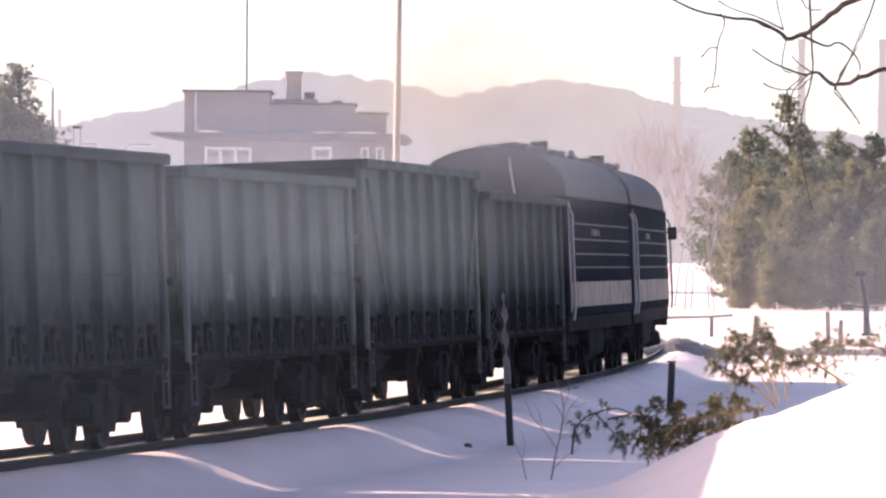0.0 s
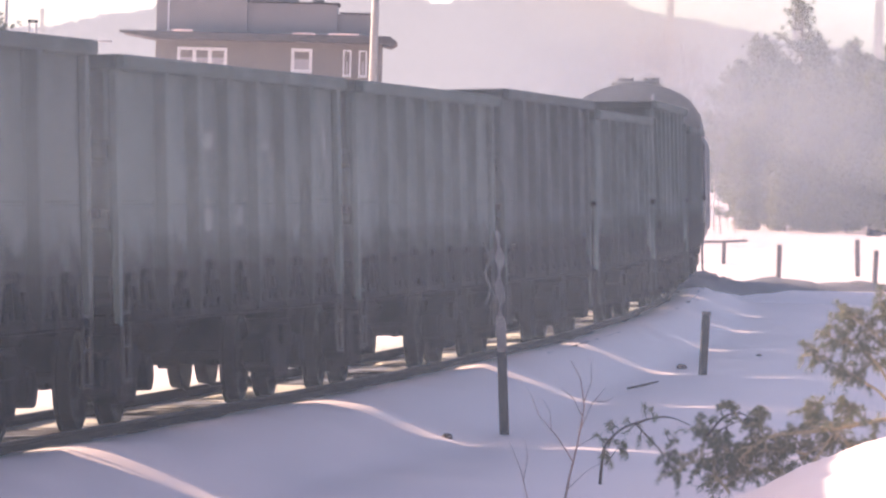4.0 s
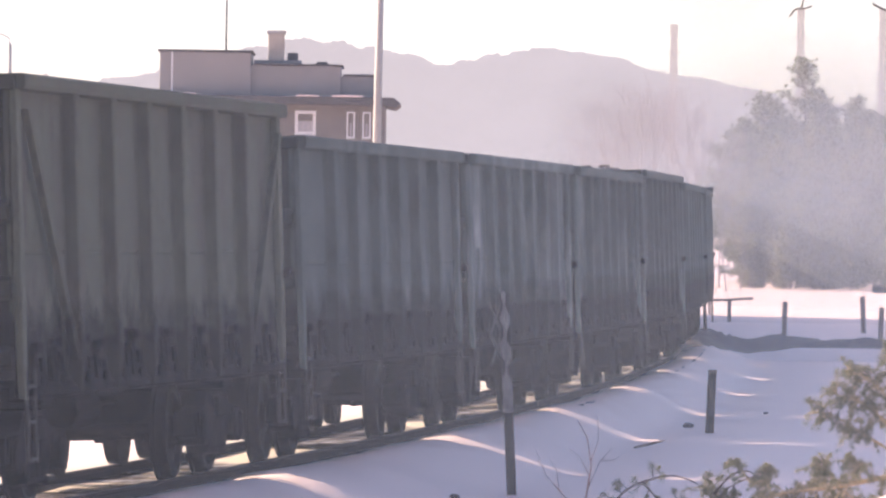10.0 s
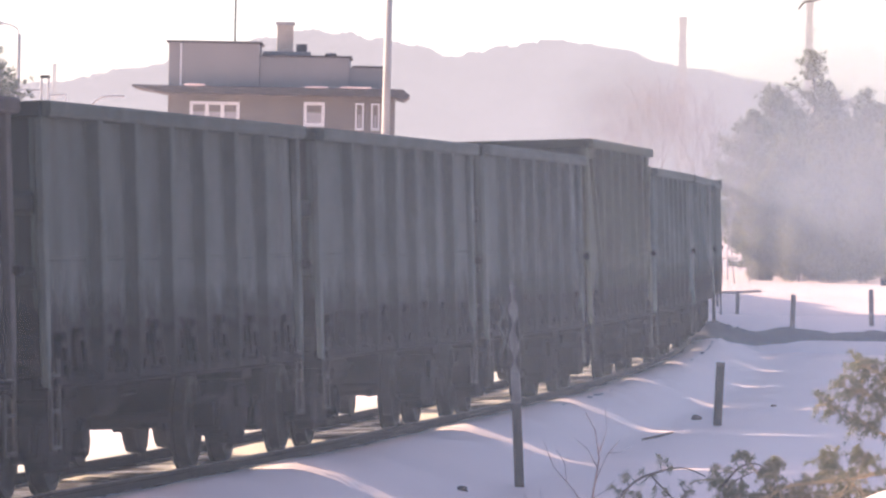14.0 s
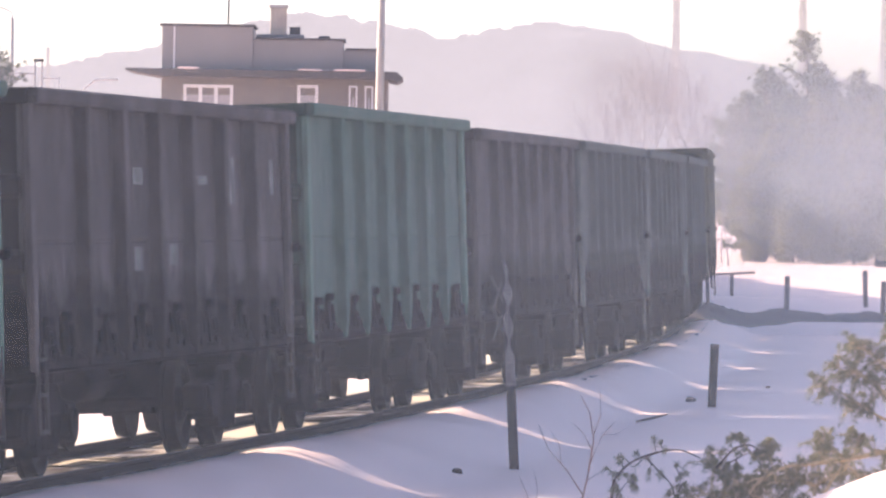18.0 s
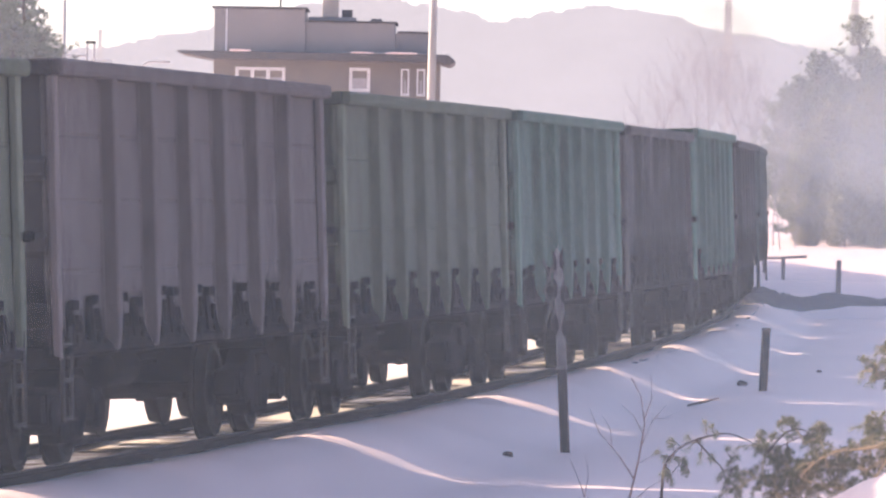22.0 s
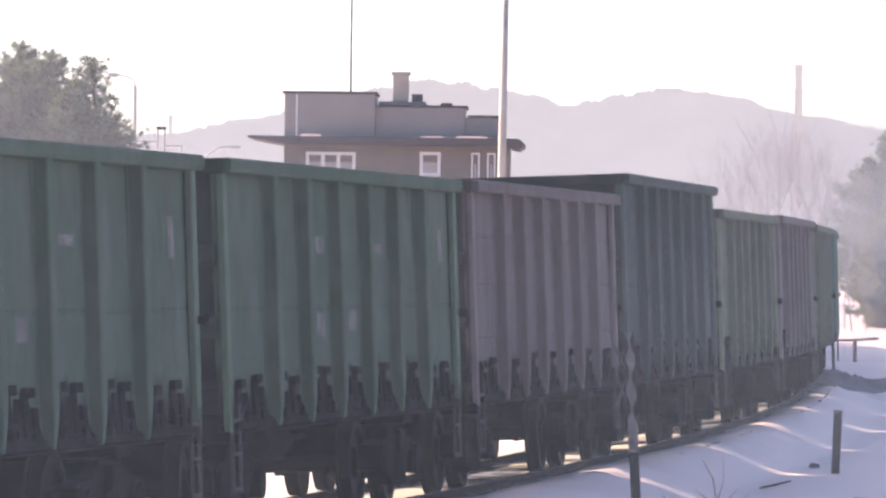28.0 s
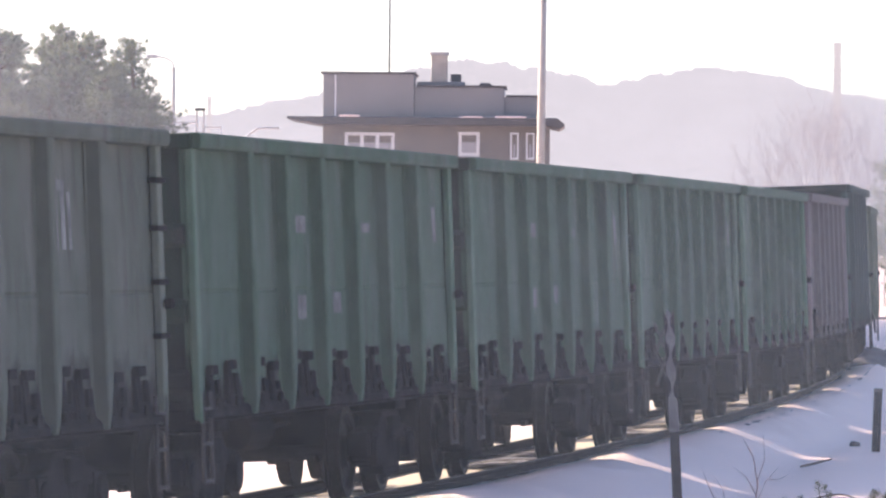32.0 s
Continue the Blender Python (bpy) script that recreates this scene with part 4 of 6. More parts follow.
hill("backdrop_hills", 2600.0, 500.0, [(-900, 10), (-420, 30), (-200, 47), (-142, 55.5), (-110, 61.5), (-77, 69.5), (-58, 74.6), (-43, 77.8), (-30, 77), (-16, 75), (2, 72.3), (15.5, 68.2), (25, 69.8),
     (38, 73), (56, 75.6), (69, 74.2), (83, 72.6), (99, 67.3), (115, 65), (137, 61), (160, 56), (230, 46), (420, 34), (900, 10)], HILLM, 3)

# unseen dark slope behind the camera, added to cut light on camera-facing sides
BLOCKERM = mat("dark_blocker_slope", (0.05, 0.052, 0.045), 0.95, var=0.4, scale=0.05, fine=0.5, bump=0.0)
so = Solid()
cols = []
for k in range(61):
    a = radians(126 + 140 * k / 60)
    zz = 150 * (0.25 + 0.75 * smooth(0, 8, k) * (1 - smooth(52, 60, k))) + 6 * noise.noise((k * 0.4, 0, 9.0))
    cols.append([(r * math.sin(a), r * math.cos(a), q * zz - 1.5) for r, q in ((62.0, 0.0), (66.0, 0.10), (105.0, 0.42), (190.0, 1.0))])
so.v = [p for q in cols for p in q]
so.f = [(i * 4 + j, (i + 1) * 4 + j, (i + 1) * 4 + j + 1, i * 4 + j + 1) for i in range(60) for j in range(3)]
thing("backdrop_slope", so.mesh("backdrop_slope", BLOCKERM), "dark unseen slope added behind the camera to block light", "hills", kind="structure")

# Far chimneys give off a pale glow in place of haze.
STACKM = glow("haze_glow_stack", (0.585, 0.54, 0.535), 0.95, 1.05, 0.2, 0.46)
for k, (x, ztop, w) in enumerate(((62.0, 50.0, 1.0), (91.1, 54.3, 1.0), (110.0, 54.4, 1.05), (-82.2, 36.6, 0.5))):
    so = Solid().tube([(0, 0, -3), (0, 0, ztop * 0.5), (0, 0, ztop - 2), (0, 0, ztop - 2), (0, 0, ztop)], [1.55 * w, 1.15 * w, 0.75 * w, 0.88 * w, 0.88 * w], 16)
    st = root("factory_chimney", pose(x, 1500.0, 0), "tall slim concrete factory chimney, far haze painted as glow", "chimney", group="factory chimneys")
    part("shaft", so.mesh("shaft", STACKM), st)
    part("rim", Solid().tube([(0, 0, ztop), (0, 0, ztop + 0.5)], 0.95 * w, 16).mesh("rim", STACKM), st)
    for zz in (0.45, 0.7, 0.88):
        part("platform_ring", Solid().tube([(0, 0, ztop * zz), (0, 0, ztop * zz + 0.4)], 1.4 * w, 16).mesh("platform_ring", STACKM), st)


# ---------------------------------------------------------------- railway building behind the train
def window_unit(parent, x, z, w, h, panes, y=-0.02):
    """A white window with a broad frame, mullions and half-curtained panes."""
    f = min(0.2, w * 0.3)
    wi = part("window", Solid().box(0, 0, h / 2 - f / 2, w + 0.2, 0.10, f).box(0, 0, -h / 2 + f / 2, w + 0.2, 0.10, f)
              .box(-w / 2 - 0.1 + f / 2, 0, 0, f, 0.10, h - 2 * f).box(w / 2 + 0.1 - f / 2, 0, 0, f, 0.10, h - 2 * f).mesh("window", FRAMEW, 0.01), parent, "white wooden window", loc=(x, y, z))
    for i in range(panes):
        cx = -w / 2 + w * (i + 0.5) / panes
        part("pane", Solid().box(cx, 0.06, 0, w / panes - 0.06, 0.02, h - 0.18).mesh("pane", PANE), wi)
        part("curtain", Solid().box(cx, 0.035, -h * 0.18, w / panes - 0.2, 0.02, h * 0.5).mesh("curtain", CURTAIN), wi, "pale half curtain")
        if i:
            part("mullion", Solid().box(cx - w / panes / 2, 0, 0, 0.24, 0.09, h - 2 * f).mesh("mullion", FRAMEW, 0.01), wi)
    part("sill", Solid().box(0, -0.06, -h / 2 - 0.04, w + 0.3, 0.2, 0.07).mesh("sill", CONC, 0.01), wi)
    return wi


bd = root("railway_building", pose(-8.4, 420.0, 1.4, 0, 0, 0), "two-storey brown railway building with flat canopy roof and parapet", "building")
BZ = 1.4


def bpart(name, material, label, boxes, bevel=0.03):
    so = Solid()
    for x0, x1, y0, y1, z0, z1 in boxes:
        so.box((x0 + x1) / 2 + 8.4, (y0 + y1) / 2, (z0 + z1) / 2 - BZ, x1 - x0, y1 - y0, z1 - z0)
    return part(name, so.mesh(name, material, bevel), bd, label)


bpart("wall", BRICKW, "brown rendered wall", [(-15.7, -1.1, 0.1, 9.0, -0.6, 10.75)])
part("canopy", Solid().prism([(x + 8.4, z - BZ) for x, z in ((-18.0, 10.98), (-18.0, 10.85), (-15.7, 10.45), (-1.1, 10.45), (-0.5, 10.30), (-0.1, 10.55), (-0.6, 10.98))], -1.3, 10.0).mesh("canopy", ROOFING, 0.05), bd, "thin dark eaves canopy, tapered at the ends")
bpart("parapet", PLASTER, "plastered parapet block", [(-15.7, -9.85, 0.0, 7.5, 10.98, 13.75)])
bpart("parapet", PLASTER, "plastered parapet block", [(-9.85, -4.05, 0.3, 7.5, 10.98, 12.95)])
bpart("parapet", PLASTER, "plastered parapet block", [(-4.05, -1.9, 0.6, 7.5, 10.98, 12.35)])
bpart("coping", ROOFING, "dark metal coping", [(-15.85, -9.7, -0.15, 7.6, 13.75, 13.9)])
bpart("coping", ROOFING, "dark metal coping", [(-9.70, -3.9, 0.15, 7.6, 12.95, 13.08)])
bpart("coping", ROOFING, "dark metal coping", [(-3.90, -1.75, 0.45, 7.6, 12.35, 12.48)])
bpart("roof_block", PLASTER, "", [(-9.68, -6.6, 2.0, 4.0, 13.08, 13.35)])
bpart("chimney", CHIMNEYM, "pale stubby chimney", [(-8.8, -7.75, 2.4, 3.5, 13.35, 15.05)])
bpart("chimney_cap", CONC, "", [(-8.9, -7.65, 2.3, 3.6, 15.05, 15.28)])
bpart("roof_box", ROOFING, "", [(-7.55, -6.85, 2.4, 3.2, 13.35, 13.85)])
bpart("roof_vent", ROOFING, "", [(-5.7, -4.9, 2.4, 3.2, 13.08, 13.3)], 0.1)
for x0, x1, h in ((-14.6, -13.3, 0.12), (-6.9, -5.4, 0.07), (-4.6, -2.6, 0.09)):
    bpart("snow_patch", SNOW, "snow left on the canopy's edge", [(x0, x1, -1.34, -0.4, 10.97, 10.98 + h), (x0 + 0.2, x1 - 0.3, -1.36, -0.7, 10.97, 11.0 + h)], 0.03)
bpart("drainpipe", FRAMEW, "pale drainpipe", [(-14.95, -14.85, -0.09, 0.0, 10.98, 13.7)], 0.02)
part("aerial", Solid().tube([(0, 0, 12.4), (0, 0, 20.0), (0, 0, 26.0)], [0.07, 0.065, 0.05], 6).tube([(-0.06, 0, 19.4), (-1.0, 0, 19.4), (-1.0, 0, 21.4)], 0.04, 6).mesh("aerial", LADDERM), bd, "slim roof aerial", loc=(-3.1, 2.0, 0))
window_unit(bd, -12.68 + 8.4, 9.25 - BZ, 3.0, 1.5, 3, y=0.06)
window_unit(bd, -6.28 + 8.4, 9.3 - BZ, 1.15, 1.55, 1, y=0.06)
window_unit(bd, -3.36 + 8.4, 9.2 - BZ, 0.34, 1.7, 1, y=0.06)
window_unit(bd, -2.34 + 8.4, 9.2 - BZ, 0.34, 1.7, 1, y=0.06)
for x in (-13.6, -10.2, -6.3, -3.0):
    window_unit(bd, x + 8.4, 4.3 - BZ, 1.4, 1.7, 2, y=0.06)


# ---------------------------------------------------------------- lamp posts and poles
def lamp_post(m, height, r0, r1, arm, label, name="street_lamp"):
    lp = root(name, m, label, "lamp post", group="lamp posts")
    part("post", Solid().tube([(0, 0, -0.6), (0, 0, height * 0.5), (0, 0, height)], [r0, (r0 + r1) / 2, r1], 12).mesh("post", CONC, 0, True), lp, "pale concrete post")
    sx = 1 if arm > 0 else -1
    part("arm", Solid().tube([(0, 0, height - 0.05), (sx * 0.06, 0, height + 0.25), (arm * 0.5, 0, height + 0.42), (arm, 0, height + 0.48)], 0.035, 8).mesh("arm", GREYMETAL), lp)
    hd = part("lamp_head", Solid().prism([(-0.3, 0.0), (-0.2, 0.09), (0.15, 0.1), (0.32, 0.03), (0.3, -0.05), (-0.25, -0.05)], -0.13, 0.13).mesh("lamp_head", GREYMETAL, 0.02), lp, loc=(arm + sx * 0.25, 0, height + 0.48))
    part("lens", Solid().box(0, 0, -0.065, 0.4, 0.2, 0.03).mesh("lens", GLASS), hd)
    return lp


lamp_post(pose(-0.72, 170.0, -0.3, 0, 0.5, 0), 10.8, 0.13, 0.085, 0.9, "tall pale concrete lamp post behind the track")
lamp_post(pose(-18.1, 300.0, -0.3), 11.1, 0.16, 0.08, -0.75, "slim lamp post with a short arm")
pr = lamp_post(pose(19.75, 236.0, -0.4, 0, -1.0, 0), 13.6, 0.16, 0.10, 0.95, "tall concrete lamp post standing in the snow")
part("crossarm", Solid().box(0.35, 0, 12.6, 2.3, 0.08, 0.08).mesh("crossarm", GREYMETAL, 0.01), pr)
for x in (-0.6, 0.5, 1.4):
    part("insulator", Solid().tube([(x, 0, 12.64), (x, 0, 12.7), (x, 0, 12.8)], [0.03, 0.06, 0.04], 8).mesh("insulator", FRAMEW), pr)

# signal gear beside the pole
gear = root("relay_cabinet", pose(18.9, 232.0, -0.45), "grey trackside relay cabinet on legs in snow", "relay cabinet")
part("cabinet", Solid().box(0, 0, 0.75, 0.85, 0.6, 0.8).mesh("cabinet", CONC, 0.03), gear)
part("lid", Solid().box(0, 0, 1.19, 0.95, 0.7, 0.07).mesh("lid", GREYMETAL, 0.02), gear)
for x in (-0.3, 0.3):
    part("leg", Solid().box(x, 0, 0.17, 0.1, 0.4, 0.36).mesh("leg", GRIME), gear)
arm = root("barrier_machine", pose(17.7, 231.0, -0.45), "dark level-crossing post with a counterweight box", "barrier machine")
part("post", Solid().box(0, 0, 0.6, 0.22, 0.25, 1.2).box(0.05, 0, 0.05, 0.5, 0.4, 0.1).mesh("post", GRIME, 0.02), arm)
part("lever", Solid().tube([(0.1, 0, 0.1), (-0.05, 0, 1.2), (-0.2, 0, 2.35)], [0.1, 0.09, 0.08], 8).mesh("lever", GRIME), arm)
part("cap", Solid().box(-0.24, 0, 2.42, 0.42, 0.2, 0.22).mesh("cap", GRIME, 0.03), arm)
part("counterweight", Solid().box(-0.75, 0, 1.13, 0.5, 0.22, 0.24).box(-0.3, 0, 1.13, 0.5, 0.1, 0.1).mesh("counterweight", GRIME, 0.02), arm)
part("beam", Solid().box(0.95, 0, 1.18, 1.7, 0.06, 0.07).mesh("beam", WHITEP), arm, "short white and red beam")


def fence_post(x, y, h, lean):
    z = ground_z(x, y)
    me = cached(("fpost", h), lambda: Solid().prism([(-0.07, -0.06), (0.065, -0.065), (0.07, 0.06), (-0.065, 0.065)], -0.4, h, "z").mesh("fence_post", FENCEP, 0.02))
    thing("fence_post", me, "weathered wooden fence post standing in snow", "fence post", pose(x, y, z, 0, lean, 10 * lean), group="fence posts")


for x, y, h, lean in ((11.3, 224.0, 0.75, 0), (10.95, 186.0, 1.12, 1), (14.35, 202.0, 1.15, -2), (13.7, 186.0, 1.0, 1.5), (17.3, 194.0, 1.1, 0), (20.5, 200.0, 1.1, 1), (23.6, 206.0, 1.1, -1)):
    fence_post(x, y, h, lean)
thing("fence_rail", Solid().tube([(8.3, 223.4, 0.22), (11.3, 223.9, 0.31), (12.1, 224.0, 0.37)], 0.05, 6).mesh("fence_rail", FENCEP), "thin wooden fence rail on posts", "fence rail")

# ---------------------------------------------------------------- crossing sign and marker post before the train
sg = root("crossing_sign", pose(1.30, 74.0, -0.47, 0, -3.2, 0), "leaning striped post with a worn double crossing sign, black foot", "road sign")
part("post_foot", Solid().prism([(-0.055, -0.05), (0.055, -0.05), (0.055, 0.05), (-0.055, 0.05)], -0.5, 0.98, "z").mesh("post_foot", WOODP, 0.012), sg, "black painted foot")
part("post_top", Solid().prism([(-0.055, -0.045), (0.055, -0.045), (0.055, 0.045), (-0.055, 0.045)], 0.98, 2.24, "z")
     .add([(-0.055, -0.045, 2.24), (0.055, -0.045, 2.24), (0.055, 0.045, 2.24), (-0.055, 0.045, 2.24), (-0.01, 0, 2.38)], [(0, 1, 4), (1, 2, 4), (2, 3, 4), (3, 0, 4)]).mesh("post_top", SIGNP, 0.008), sg, "worn white upper post")
CROSSP = mat("weathered_grey_board", (0.085, 0.083, 0.086), 0.85, var=0.3, scale=4.0, fine=20.0)
SIGNBLACK = mat("weathered_black_stripe", (0.035, 0.035, 0.04), 0.8, var=0.3, scale=4.0, fine=20.0)
for sd, z in ((1, 1.46), (-1, 1.50), (1, 1.84), (-1, 1.90), (1, 2.22), (-1, 2.20)):
    q = [(sd * 0.060, z - 0.15), (sd * 0.060, z + 0.15), (sd * 0.014, z + 0.04), (sd * 0.014, z - 0.05)]
    part("stripe", Solid().prism(q, -0.0485, 0.0485).mesh("stripe", SIGNBLACK), sg, "black slanted stripe")
for z in (1.70, 2.04):
    for tilt in (30, -30):
        part("cross_board", Solid().box(0, 0, 0, 0.032, 0.02, 0.44, Matrix.Rotation(radians(tilt), 4, "Y")).mesh("cross_board", CROSSP, 0.006), sg, "worn dark cross board", loc=(-0.10, 0.08, z), rot=(0, 0, radians(50)))

mk = root("marker_post", pose(4.72, 99.0, -0.47, 0, 2.0, 12), "short dark square marker post in the snow", "marker post")
part("shaft", Solid().prism([(-0.058, -0.05), (0.058, -0.05), (0.058, 0.05), (-0.058, 0.05)], -0.4, 0.92, "z").mesh("shaft", WOODP, 0.012), mk)
part("top_cap", Solid().prism([(-0.062, -0.054), (0.062, -0.054), (0.062, 0.054), (-0.062, 0.054)], 0.92, 0.97, "z").mesh("top_cap", FENCEP, 0.01), mk)


def clod(x, y, size, label, seed):
    rnd = random.Random(seed)
    bm = bmesh.new()
    bmesh.ops.create_icosphere(bm, subdivisions=2, radius=size)
    for v in bm.verts:
        v.co *= 1 + rnd.uniform(-0.25, 0.25)
        v.co.z *= 0.6
    me = bpy.data.meshes.new("clod")
    bm.to_mesh(me)
    bm.free()
    me.materials.append(DIRT)
    thing("clod_of_earth", me, label, "clod", pose(x, y, ground_z(x, y) + size * 0.3), group="clods")


clod(4.5, 101.4, 0.085, "dark clod lying on the snow", 1)
clod(0.63, 71.7, 0.06, "dark clod lying on the snow", 2)
clod(6.17, 109.7, 0.045, "dark clod lying on the snow", 3)
thing("stick", Solid().tube([(-0.22, 0, 0), (0, 0.02, 0.05), (0.22, 0, 0.11)], [0.018, 0.02, 0.01], 6).mesh("stick", TWIG), "short stick lying on the snow", "stick", pose(3.51, 91.0, ground_z(3.51, 91.0) + 0.02))


# ---------------------------------------------------------------- trees
def blade_tuft(vs, fs, c, axis, rnd, n, length, width):
    for _ in range(n):
        d = (axis + Vector((rnd.uniform(-1, 1), rnd.uniform(-1, 1), rnd.uniform(-0.8, 1))) * 0.9).normalized()
        u = d.cross(Vector((rnd.uniform(-1, 1), rnd.uniform(-1, 1), rnd.uniform(-1, 1)))).normalized() * width
        e = c + d * length * rnd.uniform(0.6, 1.1)
        k = len(vs)
        mid = c + (e - c) * 0.55
        vs += [tuple(c - u * 0.4), tuple(c + u * 0.4), tuple(mid + u), tuple(e), tuple(mid - u)]
        fs.append((k, k + 1, k + 2, k + 3, k + 4))


def pine_meshes(seed, h, spread, dens=1.0, low=0.12):
    """Trunk with whorled limbs, and a crown of needle tufts with gaps."""
    rnd = random.Random(seed)
    tr = Solid()
    bendx, bendy = rnd.uniform(-0.3, 0.3), rnd.uniform(-0.3, 0.3)
    spine = lambda u: Vector((bendx * u * u, bendy * u * u, h * u))
    tr.tube([spine(u) for u in (0, 0.25, 0.5, 0.75, 0.97)], [h * 0.016, h * 0.013, h * 0.010, h * 0.006, 0.02], 8)
    vs, fs = [], []
    u = low
    while u < 0.97:
        for k in range(rnd.randint(3, 5)):
            if rnd.random() < 0.12:
                continue
            a = rnd.uniform(0, 2 * math.pi)
            shape = min(1.0, (1.02 - u) * 2.1) * (0.65 + 0.35 * min(1, u / 0.35))
            ln = spread * shape * rnd.uniform(0.5, 1.15)
            p0 = spine(u)
            up = 0.15 + 0.45 * u
            pts = [p0, p0 + Vector((math.cos(a) * ln * 0.5, math.sin(a) * ln * 0.5, ln * up * 0.35)), p0 + Vector((math.cos(a) * ln, math.sin(a) * ln, ln * up))]
            tr.tube(pts, [0.05 * h / 10, 0.03 * h / 10, 0.012], 5, False)
            n = max(5, int(ln * 17 * dens))
            for i in range(n):
                q = 0.25 + 0.75 * (i + rnd.random()) / n
                c = pts[0].lerp(pts[1], q * 2) if q < 0.5 else pts[1].lerp(pts[2], q * 2 - 1)
                c = c + Vector((rnd.gauss(0, 0.2), rnd.gauss(0, 0.2), rnd.gauss(0, 0.13) + 0.05)) * (0.5 + ln * 0.25)
                blade_tuft(vs, fs, c, Vector((math.cos(a), math.sin(a), 0.9)) * 0.5, rnd, 9, 0.26, 0.022)
        u += rnd.uniform(0.026, 0.045)
    return tr, vs, fs


def leaf_mesh(name, vs, fs, material):
    me = bpy.data.meshes.new(name)
    me.from_pydata(vs, [], fs)
    me.materials.append(material)
    return me


PINES = []
for k, (h, sp, mt) in enumerate(((10.0, 2.3, PINE), (9.0, 2.6, PINE), (7.0, 2.0, PINEDRY), (4.5, 1.6, PINEDRY))):
    tr, vs, fs = pine_meshes(40 + k, h, sp, 1.0 if k < 2 else 1.2, 0.05 if k else 0.15)
    PINES.append((h, tr.mesh("trunk", BARK, 0, True), leaf_mesh("crown", vs, fs, mt)))


def pine(kind, x, y, z, h, turn, label):
    h0, tr, cr = PINES[kind]
    pn = root("pine_tree", pose(x, y, z - 0.1, 0, 0, turn), label, "tree", group="pine wood")
    pn.scale = (h / h0,) * 3
    part("trunk", tr, pn)
    part("crown", cr, pn, "dense tufted needle crown")


rt = random.Random(8)
WOOD = [(0, 17.0, 322, 8.4), (1, 18.3, 330, 9.9), (0, 20.8, 335, 11.8), (1, 22.9, 328, 9.8), (1, 25.2, 333, 9.7), (0, 26.9, 330, 9.8), (1, 29.3, 334, 11.9), (0, 31.0, 328, 12.6), (1, 33.5, 335, 12.0),
        (2, 16.9, 314, 5.2), (2, 19.6, 312, 6.3), (2, 21.9, 316, 6.8), (3, 23.6, 308, 4.6), (2, 25.9, 314, 6.9), (3, 27.6, 309, 5.0), (2, 29.6, 313, 7.0), (3, 18.3, 306, 3.6), (3, 21.2, 307, 4.0),
        (3, 31.5, 308, 5.0), (2, 33.6, 314, 7.5), (0, 36.0, 333, 12.0), (1, 39.0, 330, 11.0)]
WOOD += [(1, 17.6, 337, 8.8), (0, 19.5, 339, 9.6), (1, 21.8, 341, 10.2), (1, 24.0, 340, 9.4), (0, 26.0, 342, 9.6), (1, 28.2, 341, 10.2), (1, 30.2, 343, 11.4), (0, 32.4, 341, 11.8), (2, 18.2, 318, 7.2), (2, 20.7, 320, 8.0),
         (2, 23.2, 319, 7.9), (2, 24.6, 321, 7.4), (2, 27.3, 320, 7.6), (2, 28.6, 318, 8.0), (2, 31.0, 319, 8.6), (3, 16.6, 308, 2.6), (3, 19.8, 305, 2.9), (3, 25.0, 306, 3.4), (3, 29.2, 306, 3.6), (2, 35.0, 318, 8.0)]
for kind, x, y, zt in WOOD:
    z = ground_z(x, y)
    pine(kind, x, y, z, zt - z, rt.uniform(0, 360), "dark green pine at the wood's edge" if kind < 2 else "young yellow-green pine at the wood's edge")
for kind, x, y, zt in ((0, -24.5, 262, 12.3), (1, -22.6, 258, 11.3), (0, -20.4, 264, 11.6), (1, -19.2, 259, 11.0), (0, -17.3, 262, 11.0), (1, -27.5, 262, 12.0), (0, -30.5, 258, 13.0), (0, -18.3, 255, 9.4), (1, -21.5, 253, 9.0), (0, -34, 262, 13),
                       (1, -23.8, 266, 11.6), (1, -21.3, 268, 11.2), (1, -18.6, 267, 10.4), (0, -17.9, 252, 8.6), (0, -20.2, 254, 9.2), (0, -22.6, 252, 9.4), (1, -25.6, 256, 11.6), (1, -20.0, 270, 10.9), (0, -24.4, 253, 9.6), (1, -19.8, 257, 10.6), (0, -22.0, 261, 11.2), (1, -17.6, 257, 9.0), (1, -26.4, 259, 11.8), (0, -19.0, 262, 11.2), (1, -16.9, 260, 8.2)):
    z = ground_z(x, y)
    pine(kind, x, y, z, zt - z, rt.uniform(0, 360), "tall pine with an uneven crown behind the train")


def bare_tree_mesh(seed, h, twigs=3, spread=0.3):
    rnd = random.Random(seed)
    so = Solid()

    def grow(p, d, ln, r, level):
        pts, q, e = [p], p, d.copy()
        for i in range(3):
            e = (e + Vector((rnd.uniform(-1, 1), rnd.uniform(-1, 1), rnd.uniform(-0.4, 0.9))) * 0.16).normalized()
            q = q + e * ln / 3
            pts.append(q)
        so.tube(pts, [r, r * 0.8, r * 0.62, r * 0.4], 5 if level else 7, False)
        if level < 3:
            for k in range(6 if level < 2 else 5):
                u = rnd.uniform(0.3, 1.0)
                b = pts[min(3, int(u * 3) + 1)]
                a = rnd.uniform(0, 6.28)
                side = Vector((math.cos(a), math.sin(a), rnd.uniform(0.4, 1.2))).normalized()
                grow(b, (e * 0.7 + side * 0.8).normalized(), ln * rnd.uniform(0.4, 0.62), r * 0.45, level + 1)

    grow(Vector((0, 0, -0.2)), Vector((0, 0, 1)), h * 0.62, h * 0.0045, 0)
    return so.mesh("bare_tree", FARTWIG)


BARES = [bare_tree_mesh(70 + k, 8.0) for k in range(3)]
